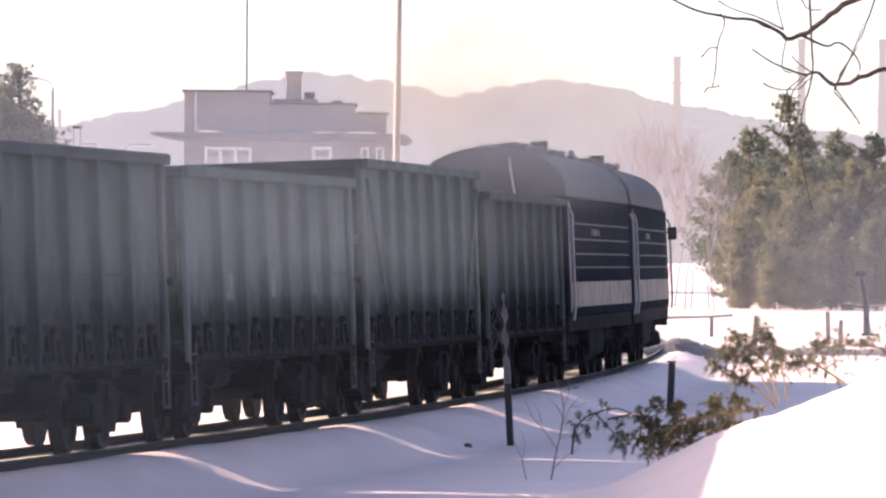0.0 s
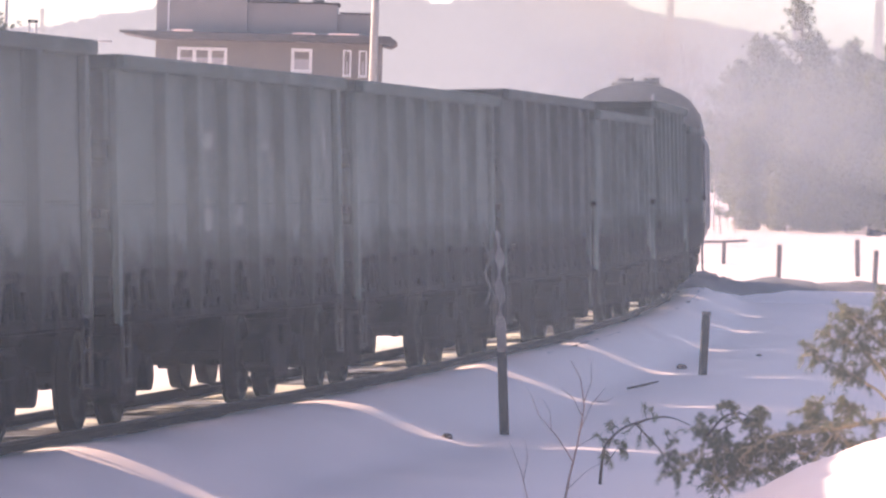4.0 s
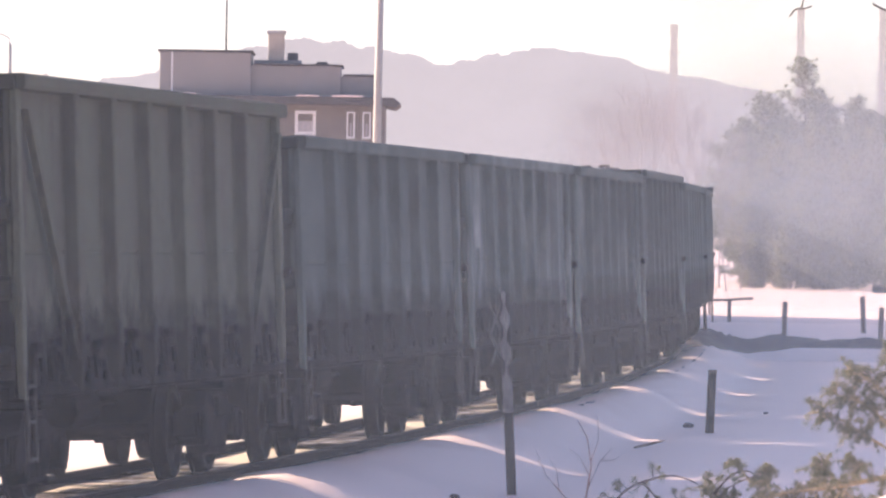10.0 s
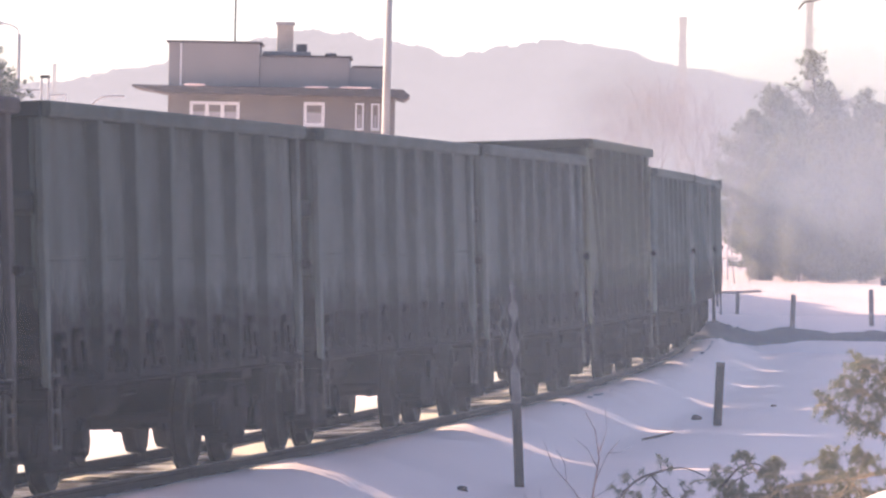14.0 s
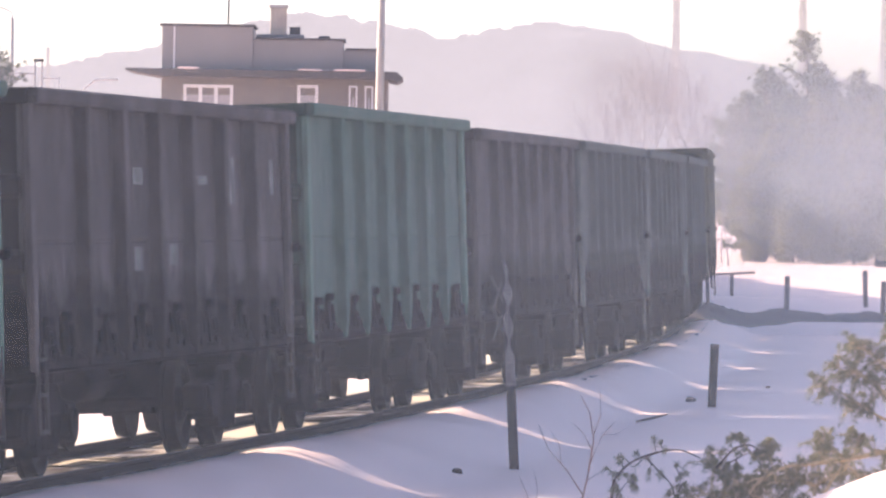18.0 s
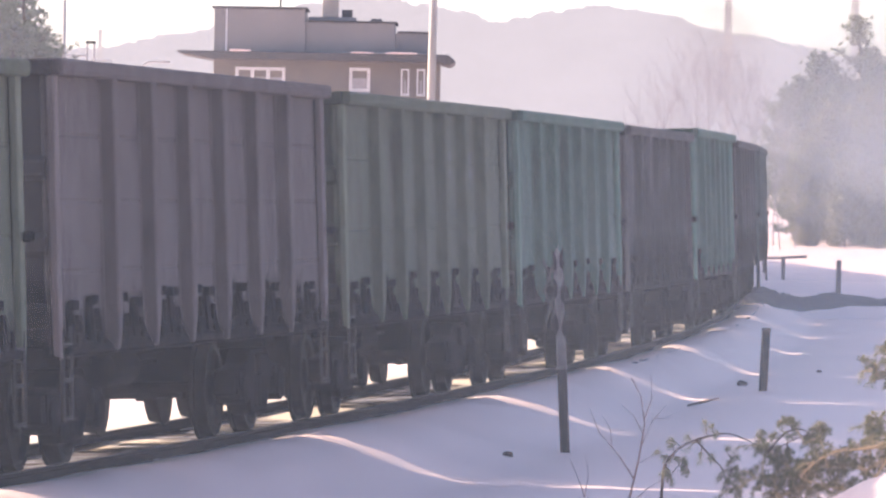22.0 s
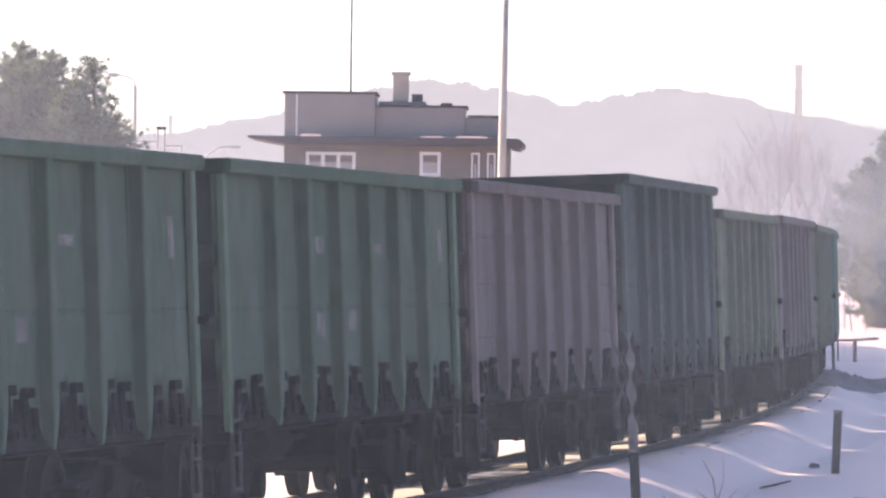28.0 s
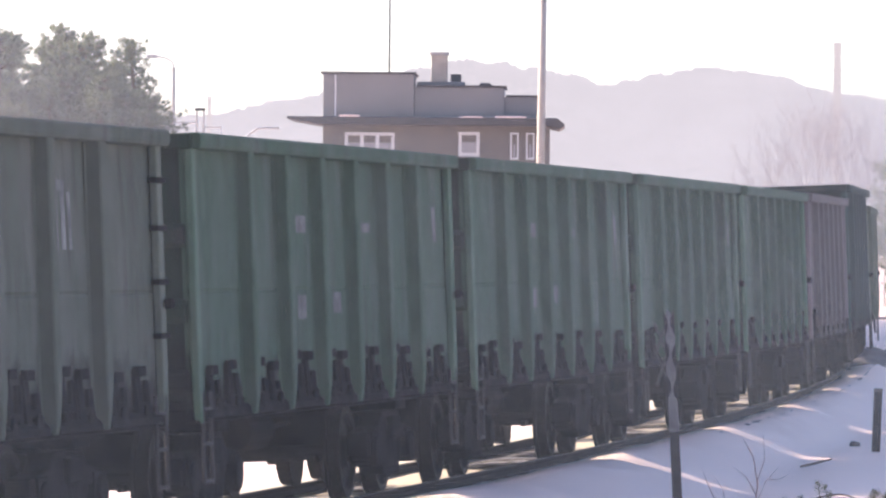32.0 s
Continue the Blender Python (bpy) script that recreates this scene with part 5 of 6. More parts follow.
for k, (x, y, h) in enumerate(((8.6, 292, 6.8), (10.0, 300, 8.6), (11.4, 304, 9.3), (12.6, 298, 8.4), (13.6, 303, 8.6), (14.8, 296, 7.2), (15.6, 300, 6.0), (9.4, 305, 7.5), (10.6, 309, 9.0), (11.9, 311, 9.6), (13.0, 309, 9.2), (12.3, 314, 9.4), (14.2, 310, 8.4), (11.0, 315, 8.8), (13.6, 316, 9.0), (15.0, 307, 7.6))):
    tb = root("bare_tree", pose(x, y, ground_z(x, y) - 0.1, 0, 0, 67 * k), "leafless tree with fine twigs before the woods", "tree", group="bare trees")
    tb.scale = (h / 8.0,) * 3
    part("crown", BARES[k % 3], tb)


# ---------------------------------------------------------------- small gear over the wagon tops, far left
pm = root("signal_mast", pose(-16.9, 300.0, 0.25), "double-post signal mast with side arms", "signal mast")
for x in (-0.12, 0.2):
    part("post", Solid().box(x, 0, 4.0, 0.10, 0.10, 9.2).mesh("post", GREYMETAL, 0.01), pm)
part("head", Solid().box(0.04, 0, 8.62, 0.46, 0.14, 0.14).mesh("head", GRIME, 0.02), pm)
for z in (7.2, 7.8):
    part("arm", Solid().tube([(0.2, 0, z), (1.0, 0, z)], 0.035, 6).mesh("arm", GREYMETAL), pm)
part("arm_end", Solid().tube([(1.0, 0, 7.15), (1.0, 0, 7.85)], 0.035, 6).mesh("arm_end", GREYMETAL), pm)
part("bracket", Solid().tube([(-0.1, 0, 8.0), (-1.2, 0, 8.0), (-1.9, 0, 7.7)], 0.04, 6).mesh("bracket", GREYMETAL), pm)
gl = root("gooseneck_lamp", pose(-15.0, 300.0, 0.05), "low lamp post with a bent arm", "lamp post", group="lamp posts")
part("post", Solid().tube([(0, 0, -0.6), (0, 0, 7.2), (0.3, 0, 7.6), (0.75, 0, 7.95), (1.3, 0, 8.0)], 0.05, 8).mesh("post", GREYMETAL), gl)
part("lamp_head", Solid().box(1.5, 0, 7.98, 0.6, 0.25, 0.1).mesh("lamp_head", GREYMETAL, 0.02), gl)


# ---------------------------------------------------------------- cut pine boughs on the bank, twigs
def bough(points, r, tufts, seed, label, width=0.15, nlen=0.06, needle=None, bark=None, y=51.6, start=0.1):
    """A fallen bough: bent wood, side twigs and brushes of fine needles."""
    rnd = random.Random(seed)
    pts = []
    knots = [Vector((x, y + 0.02 * k, z)) for k, (x, z) in enumerate(points)]
    for k in range(len(knots) - 1):
        a, b = knots[max(0, k - 1)], knots[min(len(knots) - 1, k + 2)]
        for u in (0.0, 0.33, 0.67):
            # a smooth bend through the knots
            p, q = knots[k], knots[k + 1]
            pts.append(0.5 * (2 * p + (q - a) * u + (2 * a - 5 * p + 4 * q - b) * u * u + (3 * p - a - 3 * q + b) * u ** 3))
    pts.append(knots[-1])
    bo = root("pine_bough", Matrix(), label, "branch", group="pine boughs")
    so = Solid().tube(pts, [r * (1 - 0.6 * i / (len(pts) - 1)) for i in range(len(pts))], 7)
    vs, fs = [], []
    for k in range(tufts):
        u = start + (1 - start) * rnd.random()
        i = min(len(pts) - 2, int(u * (len(pts) - 1)))
        c = pts[i].lerp(pts[i + 1], u * (len(pts) - 1) - i)
        e = c + Vector((rnd.gauss(-0.2, 0.8), rnd.gauss(0, 0.6), rnd.gauss(0.1, 0.75))) * width * rnd.uniform(0.3, 0.8)
        so.tube([c, c.lerp(e, 0.6) + Vector((0, 0, 0.02)), e], [0.0045, 0.004, 0.0025], 4, False)
        for g in range(5):
            q = c.lerp(e, 0.4 + 0.15 * g) + Vector((0, 0, 0.02 * math.sin(g)))
            blade_tuft(vs, fs, q, (e - c).normalized() * 0.8 + Vector((0, 0, -0.2)), rnd, 13, nlen, 0.0019)
    part("wood", so.mesh("wood", bark or BOUGHWOOD, 0, True), bo)
    part("needles", leaf_mesh("needles", vs, fs, needle or BOUGH), bo, "tufted green-brown needles")


LYING = "pine bough with needle tufts on the snow bank"
LOW = "low pine bough lying against the bank"
ARCH = "bare arching end of a cut bough"
SPRIG = "short upright pine sprig with yellowish needles"
bough([(3.95, 0.69), (3.75, 0.65), (3.53, 0.60), (3.26, 0.56), (3.03, 0.53), (2.86, 0.43), (2.76, 0.32)], 0.021, 50, 1, "golden pine bough, sunlight put into its colour, hanging needles", 0.16, y=51.35)
bough([(3.75, 0.30), (3.64, 0.41), (3.59, 0.50), (3.48, 0.57), (3.36, 0.59)], 0.014, 3, 2, ARCH, 0.10, y=51.45)
bough([(3.26, 0.52), (3.27, 0.61), (3.35, 0.65), (3.45, 0.64), (3.50, 0.60)], 0.012, 8, 3, ARCH, 0.10, y=51.5)
bough([(3.33, 0.30), (3.45, 0.48), (3.49, 0.54)], 0.012, 2, 4, ARCH, 0.08, y=51.45)
bough([(1.67, 0.10), (1.69, 0.36), (1.73, 0.44), (1.82, 0.53), (1.94, 0.59), (2.08, 0.63), (2.22, 0.64), (2.38, 0.58)], 0.013, 12, 5, "dark bare bough arching over the snow", 0.13, bark=TWIG)
bough([(1.94, 0.59), (2.06, 0.46), (2.16, 0.35), (2.19, 0.15)], 0.009, 9, 6, "dark bare bough arching over the snow", 0.12, bark=TWIG)
bough([(2.50, 0.50), (2.62, 0.64), (2.69, 0.68), (2.76, 0.69), (2.84, 0.65), (2.86, 0.50), (2.91, 0.30)], 0.009, 9, 7, ARCH, 0.10, bark=TWIG)
bough([(2.55, 0.45), (2.58, 0.53), (2.72, 0.61), (2.84, 0.66)], 0.008, 7, 8, ARCH, 0.10, bark=TWIG)
bough([(3.97, 0.41), (3.75, 0.44), (3.55, 0.47), (3.38, 0.42), (3.26, 0.33)], 0.016, 75, 9, LOW, 0.20, y=51.8)
bough([(3.31, 0.37), (3.12, 0.41), (2.95, 0.38), (2.78, 0.34), (2.62, 0.27)], 0.015, 90, 10, LOW, 0.19, y=51.8)
bough([(3.40, 0.12), (3.10, 0.22), (2.85, 0.22), (2.55, 0.12)], 0.015, 75, 11, LOW, 0.20, y=51.8)
bough([(2.86, 0.26), (2.69, 0.38), (2.55, 0.50), (2.43, 0.56)], 0.011, 60, 12, LOW, 0.15)
bough([(2.70, 0.05), (2.56, 0.22), (2.42, 0.30), (2.30, 0.22)], 0.011, 34, 13, LOW, 0.15)
bough([(2.98, 0.40), (2.93, 0.61), (2.91, 0.71)], 0.007, 26, 14, SPRIG, 0.09, 0.05, PINEDRY, start=0.35)
bough([(3.31, 0.50), (3.35, 0.66), (3.38, 0.78)], 0.008, 32, 15, SPRIG, 0.11, 0.055, PINEDRY, start=0.3)
bough([(3.52, 0.50), (3.60, 0.67), (3.63, 0.77)], 0.008, 30, 16, SPRIG, 0.12, 0.055, PINEDRY, start=0.3)
bough([(4.07, 0.66), (3.87, 0.88), (3.74, 0.96), (3.58, 1.06), (3.42, 1.15), (3.25, 1.16)], 0.014, 50, 17, LYING, 0.15, start=0.35)
bough([(4.06, 0.70), (3.87, 1.07), (3.70, 1.22), (3.57, 1.28), (3.47, 1.30)], 0.013, 55, 18, LYING, 0.16, start=0.3)
bough([(4.10, 0.75), (3.94, 1.19), (3.78, 1.38), (3.64, 1.48), (3.55, 1.51)], 0.013, 55, 19, LYING, 0.16, start=0.25)
bough([(4.20, 0.75), (4.12, 1.19), (4.02, 1.41), (3.93, 1.52), (3.86, 1.58)], 0.013, 50, 20, LYING, 0.15, start=0.25)
bough([(4.9, 0.95), (4.6, 1.15), (4.4, 1.22), (4.2, 1.18), (4.0, 1.05)], 0.015, 80, 21, LYING, 0.22, y=51.9)
bough([(5.6, 1.30), (5.2, 1.40), (4.8, 1.40), (4.5, 1.34)], 0.015, 70, 22, LYING, 0.22, y=51.9)
bough([(2.79, 0.60), (2.70, 0.72), (2.59, 0.74)], 0.006, 9, 23, SPRIG, 0.05, 0.05, start=0.5)
bough([(1.71, 0.25), (1.81, 0.39), (1.89, 0.35)], 0.005, 9, 24, ARCH, 0.07, 0.05, bark=TWIG)
bough([(2.17, 0.53), (2.22, 0.42), (2.19, 0.20)], 0.005, 8, 25, ARCH, 0.07, 0.05, bark=TWIG)


def shrub(x, y, stems, label):
    sh = root("bare_shrub", pose(x, y, ground_z(x, y) - 0.05), label, "shrub", group="bare shrubs")
    for pts, r in stems:
        part("stem", Solid().tube(pts, [1.25 * r * (1 - 0.65 * i / (len(pts) - 1)) for i in range(len(pts))], 6, False).mesh("stem", REDTWIG), sh)


shrub(1.58, 59.0, [([(0, 0, 0), (0.05, 0, 0.30), (0.12, 0, 0.62), (0.17, 0, 0.95), (0.13, 0, 1.2), (0.04, 0, 1.36)], 0.011), ([(0.14, 0, 0.74), (0.24, 0, 0.98), (0.36, 0, 1.12)], 0.006),
                   ([(0.16, 0, 0.85), (0.07, 0, 1.02), (-0.05, 0, 1.12)], 0.005), ([(0.08, 0, 0.45), (-0.06, 0, 0.66), (-0.24, 0, 0.86), (-0.33, 0, 1.08)], 0.007), ([(0.04, 0, 0.2), (0.2, 0, 0.36), (0.36, 0, 0.46)], 0.005),
                   ([(0.17, 0, 1.0), (0.23, 0, 1.18), (0.22, 0, 1.4)], 0.005), ([(-0.12, 0, 0.72), (-0.14, 0, 0.9), (-0.22, 0, 1.02)], 0.004), ([(-0.30, 0, 0), (-0.38, 0, 0.34), (-0.5, 0, 0.62)], 0.006),
                   ([(-0.36, 0, 0.28), (-0.33, 0, 0.48), (-0.36, 0, 0.66)], 0.004), ([(0.26, 0, 1.0), (0.36, 0, 1.0), (0.46, 0, 1.06)], 0.004), ([(0.11, 0, 0.58), (0.24, 0, 0.66), (0.32, 0, 0.76)], 0.004)],
      "reddish leafless shrub rising from the snow")

# birch whose hanging limbs reach into the picture
bi = root("birch_tree", pose(9.2, 63.0, ground_z(9.2, 63.0)), "bare birch with hanging dark twigs", "tree")
part("trunk", Solid().tube([(0, 0, -0.3), (0.1, 0, 2.5), (0.0, 0, 5.0), (-0.2, 0, 8.5), (-0.1, 0, 11.0)], [0.2, 0.17, 0.14, 0.09, 0.03], 10).mesh("trunk", BARK, 0, True), bi)
ox, oy, oz = 9.2, 63.0, ground_z(9.2, 63.0)


def limb(pts, r):
    q = []
    for k in range(len(pts) - 1):
        p = [pts[min(len(pts) - 1, max(0, k + d))] for d in (-1, 0, 1, 2)]
        for u in (0.0, 0.33, 0.67):
            w = (-0.5 * u + u * u - 0.5 * u ** 3, 1 - 2.5 * u * u + 1.5 * u ** 3, 0.5 * u + 2 * u * u - 1.5 * u ** 3, 0.5 * u ** 3 - 0.5 * u * u)
            x, z = (sum(c * v[i] for c, v in zip(w, p)) for i in (0, 1))
            q.append((x - ox, 62.0 - oy + 0.05 * (k + u), z - oz + 0.012 * math.sin(17 * x + 23 * z)))
    q.append((pts[-1][0] - ox, 62.0 - oy + 0.05 * len(pts), pts[-1][1] - oz))
    part("limb", Solid().tube(q, [max(0.0085, r * (1 - 0.75 * i / (len(q) - 1))) for i in range(len(q))], 6, False).mesh("limb", TWIG), bi)


limb([(9.1, 7.0), (7.5, 6.7), (6.4, 6.2), (5.65, 5.9), (5.35, 5.70), (5.13, 5.52), (4.97, 5.43), (4.79, 5.39), (4.69, 5.48), (4.44, 5.60), (4.12, 5.66), (3.80, 5.70), (3.48, 5.81), (3.2, 5.93)], 0.052)
limb([(4.72, 5.50), (4.44, 5.64), (4.12, 5.73), (3.85, 5.88), (3.6, 6.1)], 0.014)
limb([(3.87, 5.68), (3.93, 5.59), (3.89, 5.43), (3.84, 5.27), (3.82, 4.95), (3.78, 4.72)], 0.012)
limb([(3.84, 5.25), (3.72, 5.22), (3.62, 5.12)], 0.008)
limb([(5.05, 6.1), (5.08, 5.60), (5.10, 5.28), (5.12, 4.98), (5.08, 4.72), (5.00, 4.45), (4.97, 4.10), (5.02, 3.6), (5.14, 3.1)], 0.019)
limb([(9.2, 5.4), (7.6, 5.2), (6.4, 5.05), (5.85, 4.9), (5.62, 4.80), (5.42, 4.76), (5.32, 4.82), (5.21, 4.92), (5.12, 4.93), (4.98, 4.91), (4.80, 4.97), (4.58, 5.08), (4.33, 5.25)], 0.040)
limb([(4.97, 5.40), (5.13, 5.33), (5.31, 5.29), (5.45, 5.32), (5.59, 5.25), (5.72, 5.11), (5.76, 4.98), (5.66, 4.80), (5.45, 4.76)], 0.020)
limb([(5.10, 4.93), (4.94, 5.04), (4.84, 5.14)], 0.013)
limb([(5.04, 4.88), (4.88, 4.72), (4.81, 4.52), (4.80, 4.22)], 0.011)
limb([(5.95, 5.95), (5.82, 5.58), (5.70, 5.26), (5.47, 4.88)], 0.015)
limb([(5.36, 4.80), (5.50, 4.61), (5.68, 4.34)], 0.011)
limb([(4.58, 6.1), (4.66, 5.70), (4.72, 5.49)], 0.012)
limb([(4.30, 5.62), (4.46, 5.52), (4.62, 5.50)], 0.009)
limb([(5.22, 5.75), (5.02, 5.80), (4.9, 6.05)], 0.010)
limb([(5.4, 4.7), (5.6, 5.1), (5.8, 5.6)], 0.02)
limb([(5.4, 4.68), (5.55, 4.5), (5.75, 4.25)], 0.011)
limb([(4.97, 4.86), (4.78, 4.68), (4.7, 4.4), (4.69, 4.2)], 0.009)
limb([(3.86, 4.75), (3.79, 4.72), (3.72, 4.70), (3.67, 4.65)], 0.01)
limb([(4.45, 4.77), (4.56, 4.73), (4.76, 4.69), (4.93, 4.71), (5.1, 4.86)], 0.012)
limb([(4.67, 4.11), (4.73, 4.17), (4.76, 4.32), (4.80, 4.54), (4.78, 4.68)], 0.011)
limb([(4.75, 5.36), (4.7, 5.0), (4.82, 4.92)], 0.007)


# ---------------------------------------------------------------- exhaust smoke, in drifting pieces
def smoke_material(name, rgb, peak, rough_scale=1.6, extent=(1.0, 1.0)):
    """Thin smoke: densest in the middle of the piece, torn by noise, lit from both sides."""
    m = bpy.data.materials.new(name)
    m.use_nodes = True
    n, l = m.node_tree.nodes, m.node_tree.links
    n.remove(n["Principled BSDF"])
    tc, sep, mp = n.new("ShaderNodeTexCoord"), n.new("ShaderNodeSeparateXYZ"), n.new("ShaderNodeMapping")
    mp.inputs["Scale"].default_value = (1 / extent[0], 1.0, 1 / extent[1])
    l.new(tc.outputs["Object"], mp.inputs["Vector"])
    l.new(mp.outputs[0], sep.inputs[0])

    def op(kind, a, b=None):
        k = n.new("ShaderNodeMath")
        k.operation = kind
        k.use_clamp = kind == "SUBTRACT"
        for i, v in enumerate((a, b)):
            if v is None:
                continue
            if isinstance(v, float):
                k.inputs[i].default_value = v
            else:
                l.new(v, k.inputs[i])
        return k.outputs[0]

    r2 = op("ADD", op("MULTIPLY", sep.outputs["X"], sep.outputs["X"]), op("MULTIPLY", sep.outputs["Z"], sep.outputs["Z"]))
    fall = op("POWER", op("SUBTRACT", 1.0, r2), 1.8)
    no = n.new("ShaderNodeTexNoise")
    no.inputs["Scale"].default_value, no.inputs["Detail"].default_value = rough_scale, 5.0
    oi, ad = n.new("ShaderNodeObjectInfo"), n.new("ShaderNodeVectorMath")
    ad.operation = "ADD"
    l.new(mp.outputs[0], ad.inputs[0])
    l.new(op("MULTIPLY", oi.outputs["Random"], 19.0), ad.inputs[1])
    l.new(ad.outputs[0], no.inputs["Vector"])
    ramp = n.new("ShaderNodeMapRange")
    ramp.inputs["From Min"].default_value, ramp.inputs["From Max"].default_value = 0.25, 0.75
    ramp.inputs["To Min"].default_value, ramp.inputs["To Max"].default_value = 0.35, 1.0
    l.new(no.outputs["Fac"], ramp.inputs["Value"])
    dens = op("MULTIPLY", op("MULTIPLY", fall, ramp.outputs[0]), peak)
    di, tl, tp = n.new("ShaderNodeBsdfDiffuse"), n.new("ShaderNodeBsdfTranslucent"), n.new("ShaderNodeBsdfTransparent")
    di.inputs["Color"].default_value = tl.inputs["Color"].default_value = (*rgb, 1)
    body, mix = n.new("ShaderNodeMixShader"), n.new("ShaderNodeMixShader")
    body.inputs["Fac"].default_value = 0.5
    l.new(di.outputs[0], body.inputs[1])
    l.new(tl.outputs[0], body.inputs[2])
    l.new(dens, mix.inputs["Fac"])
    l.new(tp.outputs[0], mix.inputs[1])
    l.new(body.outputs[0], mix.inputs[2])
    l.new(mix.outputs[0], n["Material Output"].inputs["Surface"])
    return m


SMOKE_THICK = smoke_material("brown_exhaust_smoke", (0.42, 0.37, 0.26), 0.58, 2.0)
SMOKE_THIN = smoke_material("pale_smoke", (0.29, 0.325, 0.38), 0.47, 1.2)
SMOKE_SIDE = smoke_material("far_haze_stand_in", (0.52, 0.66, 0.84), 0.075, 0.8)
HAZE = smoke_material("winter_haze", (0.44, 0.48, 0.54), 0.42, 0.5)
SMOKE_FAR = smoke_material("hanging_haze", (0.42, 0.46, 0.54), 0.30, 0.8)
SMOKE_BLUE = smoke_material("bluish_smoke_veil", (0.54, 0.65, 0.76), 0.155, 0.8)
SMOKE_DARK = smoke_material("dark_exhaust_wisp", (0.15, 0.12, 0.105), 0.34, 2.2)
GLARE_VEIL = smoke_material("smoke_glare_veil", (0.50, 0.655, 0.86), 0.088, 0.3)


def puff_mesh(material):
    """A shallow billow, bulging towards the open side."""
    so = Solid()
    n, rings = 28, 7
    so.v.append((0, -0.10, 0))
    for k in range(1, rings + 1):
        r = k / rings
        for j in range(n):
            a = 2 * math.pi * j / n
            so.v.append((r * math.cos(a), -0.10 * (1 - r * r), r * math.sin(a)))
    so.f += [(0, 1 + j, 1 + (j + 1) % n) for j in range(n)]
    for k in range(rings - 1):
        for j in range(n):
            so.f.append((1 + k * n + j, 1 + (k + 1) * n + j, 1 + (k + 1) * n + (j + 1) % n, 1 + k * n + (j + 1) % n))
    return so.mesh("smoke_puff", material, 0, True)


SMOKE = []


def puff(material, rx, rz, rows, label):
    """rows: seconds, x, y, z along which the piece drifts."""
    me = cached(("puff", material.name), lambda: puff_mesh(material))
    ob = thing("smoke_puff", me, label, "smoke", group="exhaust smoke")
    ob.scale = (rx, rx, rz)
    SMOKE.append((ob, rows))


def drift(x, y, z, vx, vy, vz, settle=6.0):
    """Fast at first, then slower."""
    return [(t, x + vx * settle * (1 - math.exp(-t / settle)) + vx * 0.05 * t, y + vy * settle * (1 - math.exp(-t / settle)), z + vz * settle * (1 - math.exp(-t / settle)))
            for t in (0, 1, 2, 3, 4.5, 6, 8, 10, 13, 17, 22, 27, 32)]


# the plume over the locomotive, left behind as the train goes on
puff(SMOKE_THICK, 5.4, 4.4, drift(1.9, 130, 7.6, 1.15, 4.0, 0.40), "brownish exhaust plume over the locomotive")
puff(SMOKE_THIN, 3.0, 1.7, [(0, 1.9, 94.0, 4.6), (1, 2.7, 101.0, 4.2), (2, 3.7, 110.0, 4.0), (3.5, 4.3, 135.0, 4.2), (5, 5.0, 149.0, 4.2), (7, 7.2, 172.0, 4.2), (10, 12.0, 205.0, 3.8), (32, 14.0, 215.0, 3.8)], "bluish smoke trailing over the locomotive roof")
# haze that drifts out before the woods
for rx, x, y, z in ((12.5, 0.0, 225.0, 4.2), (13.0, 2.0, 262.0, 5.2)):
    puff(SMOKE_THIN, rx, 7.8, [(0, x - 7.0, y, z), (1, x - 4.0, y, z), (2, x - 0.5, y, z), (3.2, x + 8.0, y, z), (4.5, x + 13.0, y, z), (7, x + 14.5, y, z), (32, x + 16.5, y, z + 0.6)], "pale smoke haze drifting before the woods")
# standing haze over the field
puff(HAZE, 31.0, 15.0, [(0, -33.0, 248.0, 4.0), (32, -30.0, 248.0, 4.0)], "thin sunlit winter haze over the field")
# thin sunlit smoke veil near the camera, added to lift blacks like lens glare
puff(GLARE_VEIL, 11.0, 6.0, [(0, -9.5, 21.0, 2.4), (1.0, -6.8, 21.0, 2.4), (2.0, -7.3, 21.0, 2.4), (3.3, -2.5, 21.0, 2.4), (4.5, 0.0, 21.0, 2.4), (19, 0.5, 21.0, 2.4), (22, -0.8, 21.0, 2.4), (26, -3.4, 21.0, 2.4), (29, -6.6, 21.0, 2.4), (30.5, -6.7, 21.0, 2.4), (32, -7.5, 21.0, 2.4)], "thin sunlit smoke veil added to lift blacks like lens glare")
# sheet near the camera, standing in for haze on far wagons; then haze before the woods
puff(SMOKE_SIDE, 2.1, 1.35, [(0, 2.9, 20.0, 2.45), (2.5, 1.7, 20.0, 2.45), (4.5, 0.95, 20.0, 2.45), (14, 0.95, 20.0, 2.45), (20, 1.25, 20.0, 2.45), (26, 1.25, 20.0, 2.45), (29, 1.35, 20.0, 2.5), (32, 1.0, 20.0, 2.5)], "near smoke sheet standing in for haze on far wagons")
puff(SMOKE_FAR, 20.0, 6.5, [(0, 19.0, 158.0, 1.0), (3, 15.0, 158.0, 1.0), (6, 12.0, 158.0, 1.0), (32, 13.0, 158.0, 1.0)], "thin haze hanging over the line")
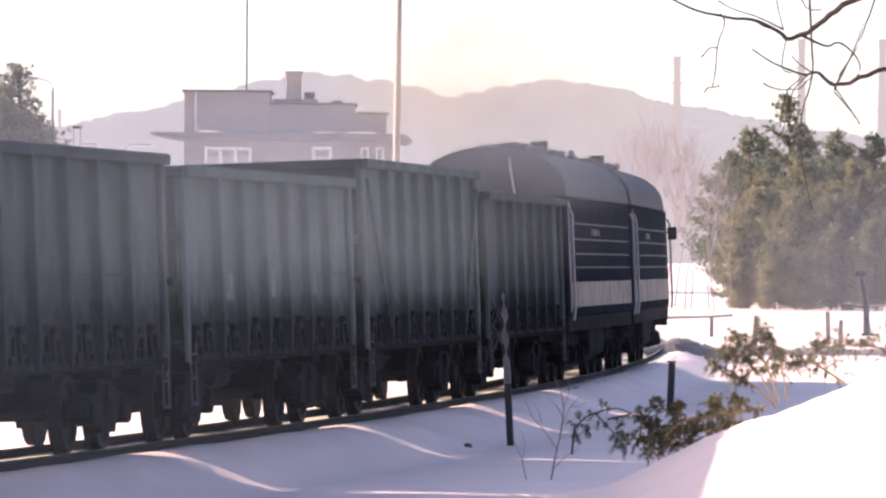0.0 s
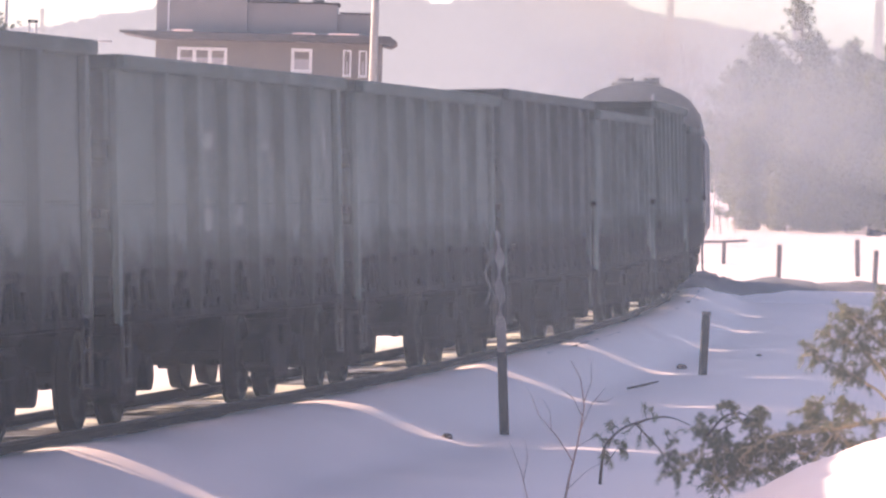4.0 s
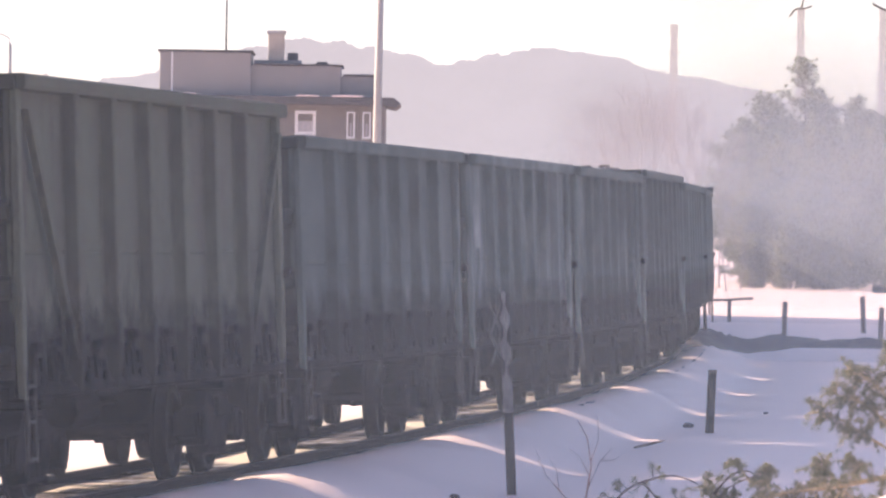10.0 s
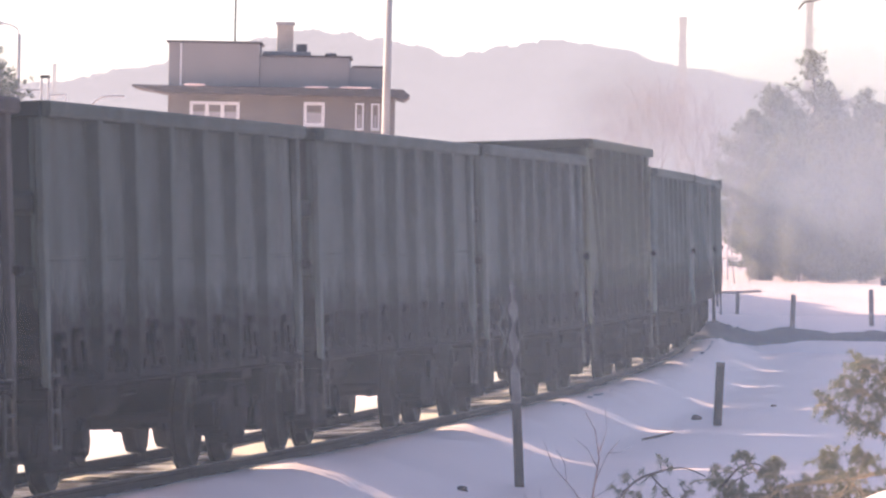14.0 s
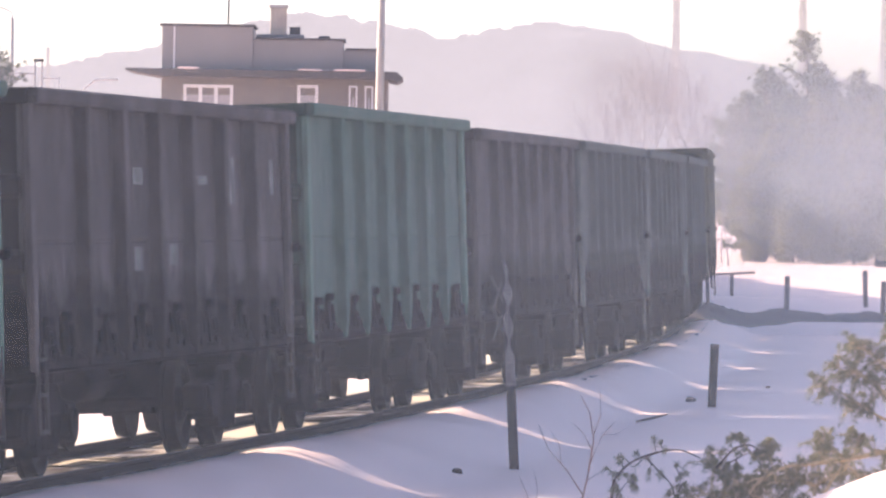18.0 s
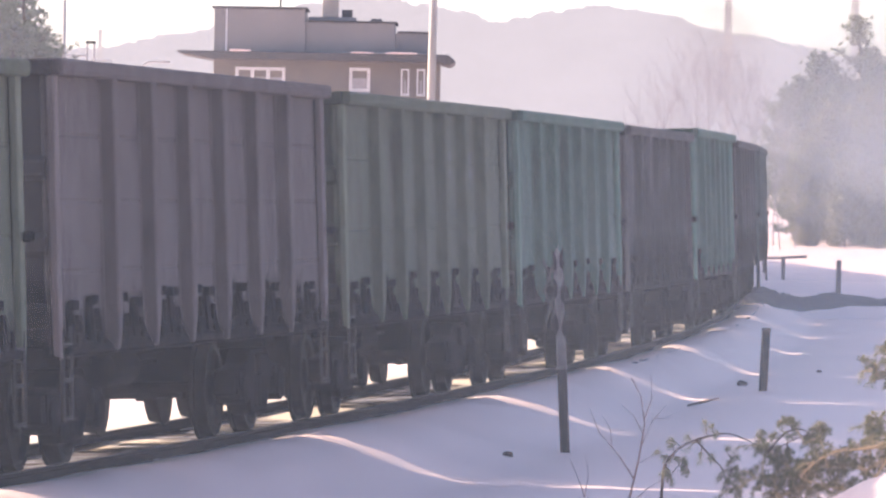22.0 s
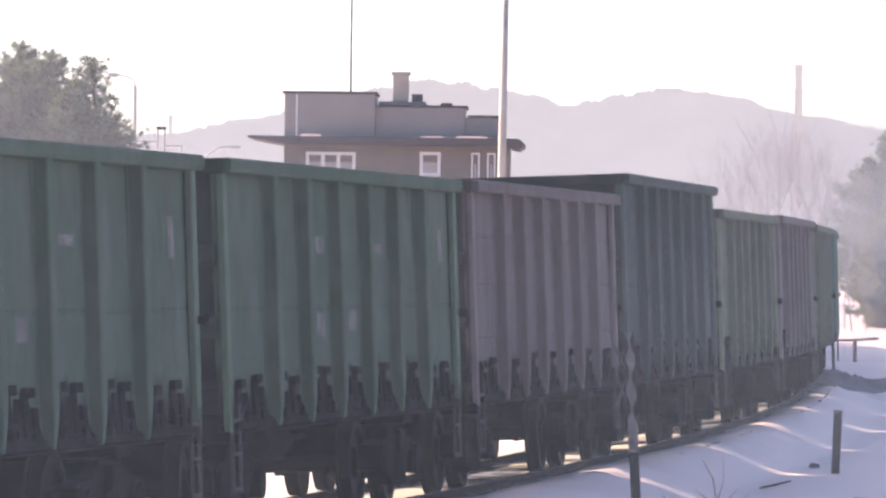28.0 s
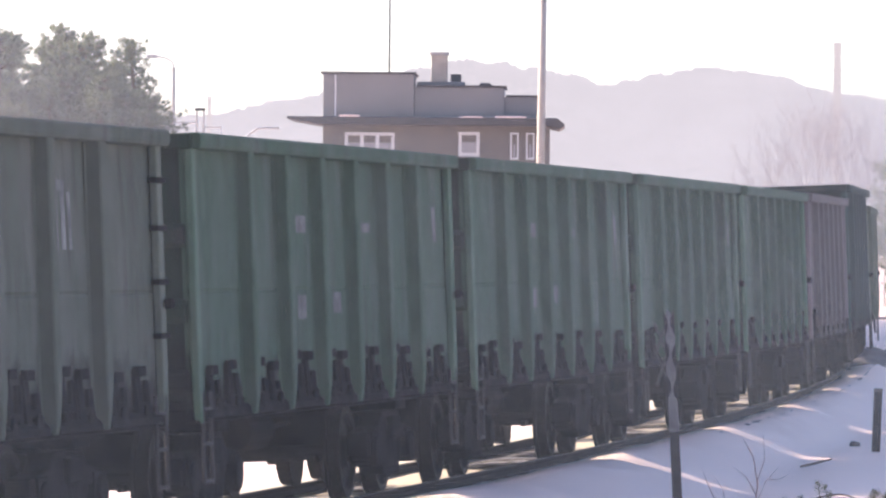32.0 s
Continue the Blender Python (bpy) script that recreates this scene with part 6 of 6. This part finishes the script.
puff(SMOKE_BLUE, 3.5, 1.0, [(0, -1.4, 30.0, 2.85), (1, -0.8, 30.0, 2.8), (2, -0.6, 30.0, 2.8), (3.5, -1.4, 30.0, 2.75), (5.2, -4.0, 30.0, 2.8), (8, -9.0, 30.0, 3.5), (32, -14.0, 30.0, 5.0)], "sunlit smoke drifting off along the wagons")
puff(SMOKE_DARK, 2.1, 1.7, [(0, 2.0, 150.0, 0.5), (5, 4.6, 176.0, 0.8), (7.5, 5.2, 172.0, 3.4), (10, 5.3, 165.0, 5.2), (17, 5.6, 172.0, 5.6), (25, 9.0, 190.0, 9.0), (32, 14.0, 220.0, 14.0)], "dark wisp of exhaust trailing the locomotive")


# ---------------------------------------------------------------- movement
def motions():
    ticks = [0, 1, 2, 3, 4] + list(range(6, 31, 2)) + [31, 32]
    for k, wg in enumerate(WAGONS):
        walk(wg, [(t, track_pose(train_s(t) - PITCH * (k + 0.5))) for t in ticks])
    for k, lo in enumerate(LOCOS):
        walk(lo, [(t, track_pose(train_s(t) + 8.9 + 17.5 * k)) for t in ticks])
    # wheels turn while their vehicle is on the open stretch, and rest out of sight
    for k, car in enumerate(WAGONS + LOCOS):
        if k < len(WAGONS):
            mid = lambda t: train_s(t) - PITCH * (k + 0.5)
        else:
            mid = lambda t: train_s(t) + 8.9 + 17.5 * (k - len(WAGONS))
        times = [i / 15.0 for i in range(481) if -18.0 < mid(i / 15.0) < 150.0]
        if not times:
            continue
        turn = [math.degrees(mid(t) / 0.49) for t in times]
        if times[0] > 0:
            times, turn = [0.0] + times, [turn[0]] + turn
        if times[-1] < 32:
            times, turn = times + [32.0], turn + [turn[-1]]
        for bg in car.children:
            if bg.name.startswith("bogie"):
                for ws in bg.children:
                    if ws.name.startswith("wheelset"):
                        p = ws.location.copy()
                        walk(ws, [(t, pose(p.x, p.y, p.z, -a)) for t, a in zip(times, turn)])
    for ob, rows in SMOKE:
        walk(ob, [(t, pose(x, y, z)) for t, x, y, z in rows])


motions()
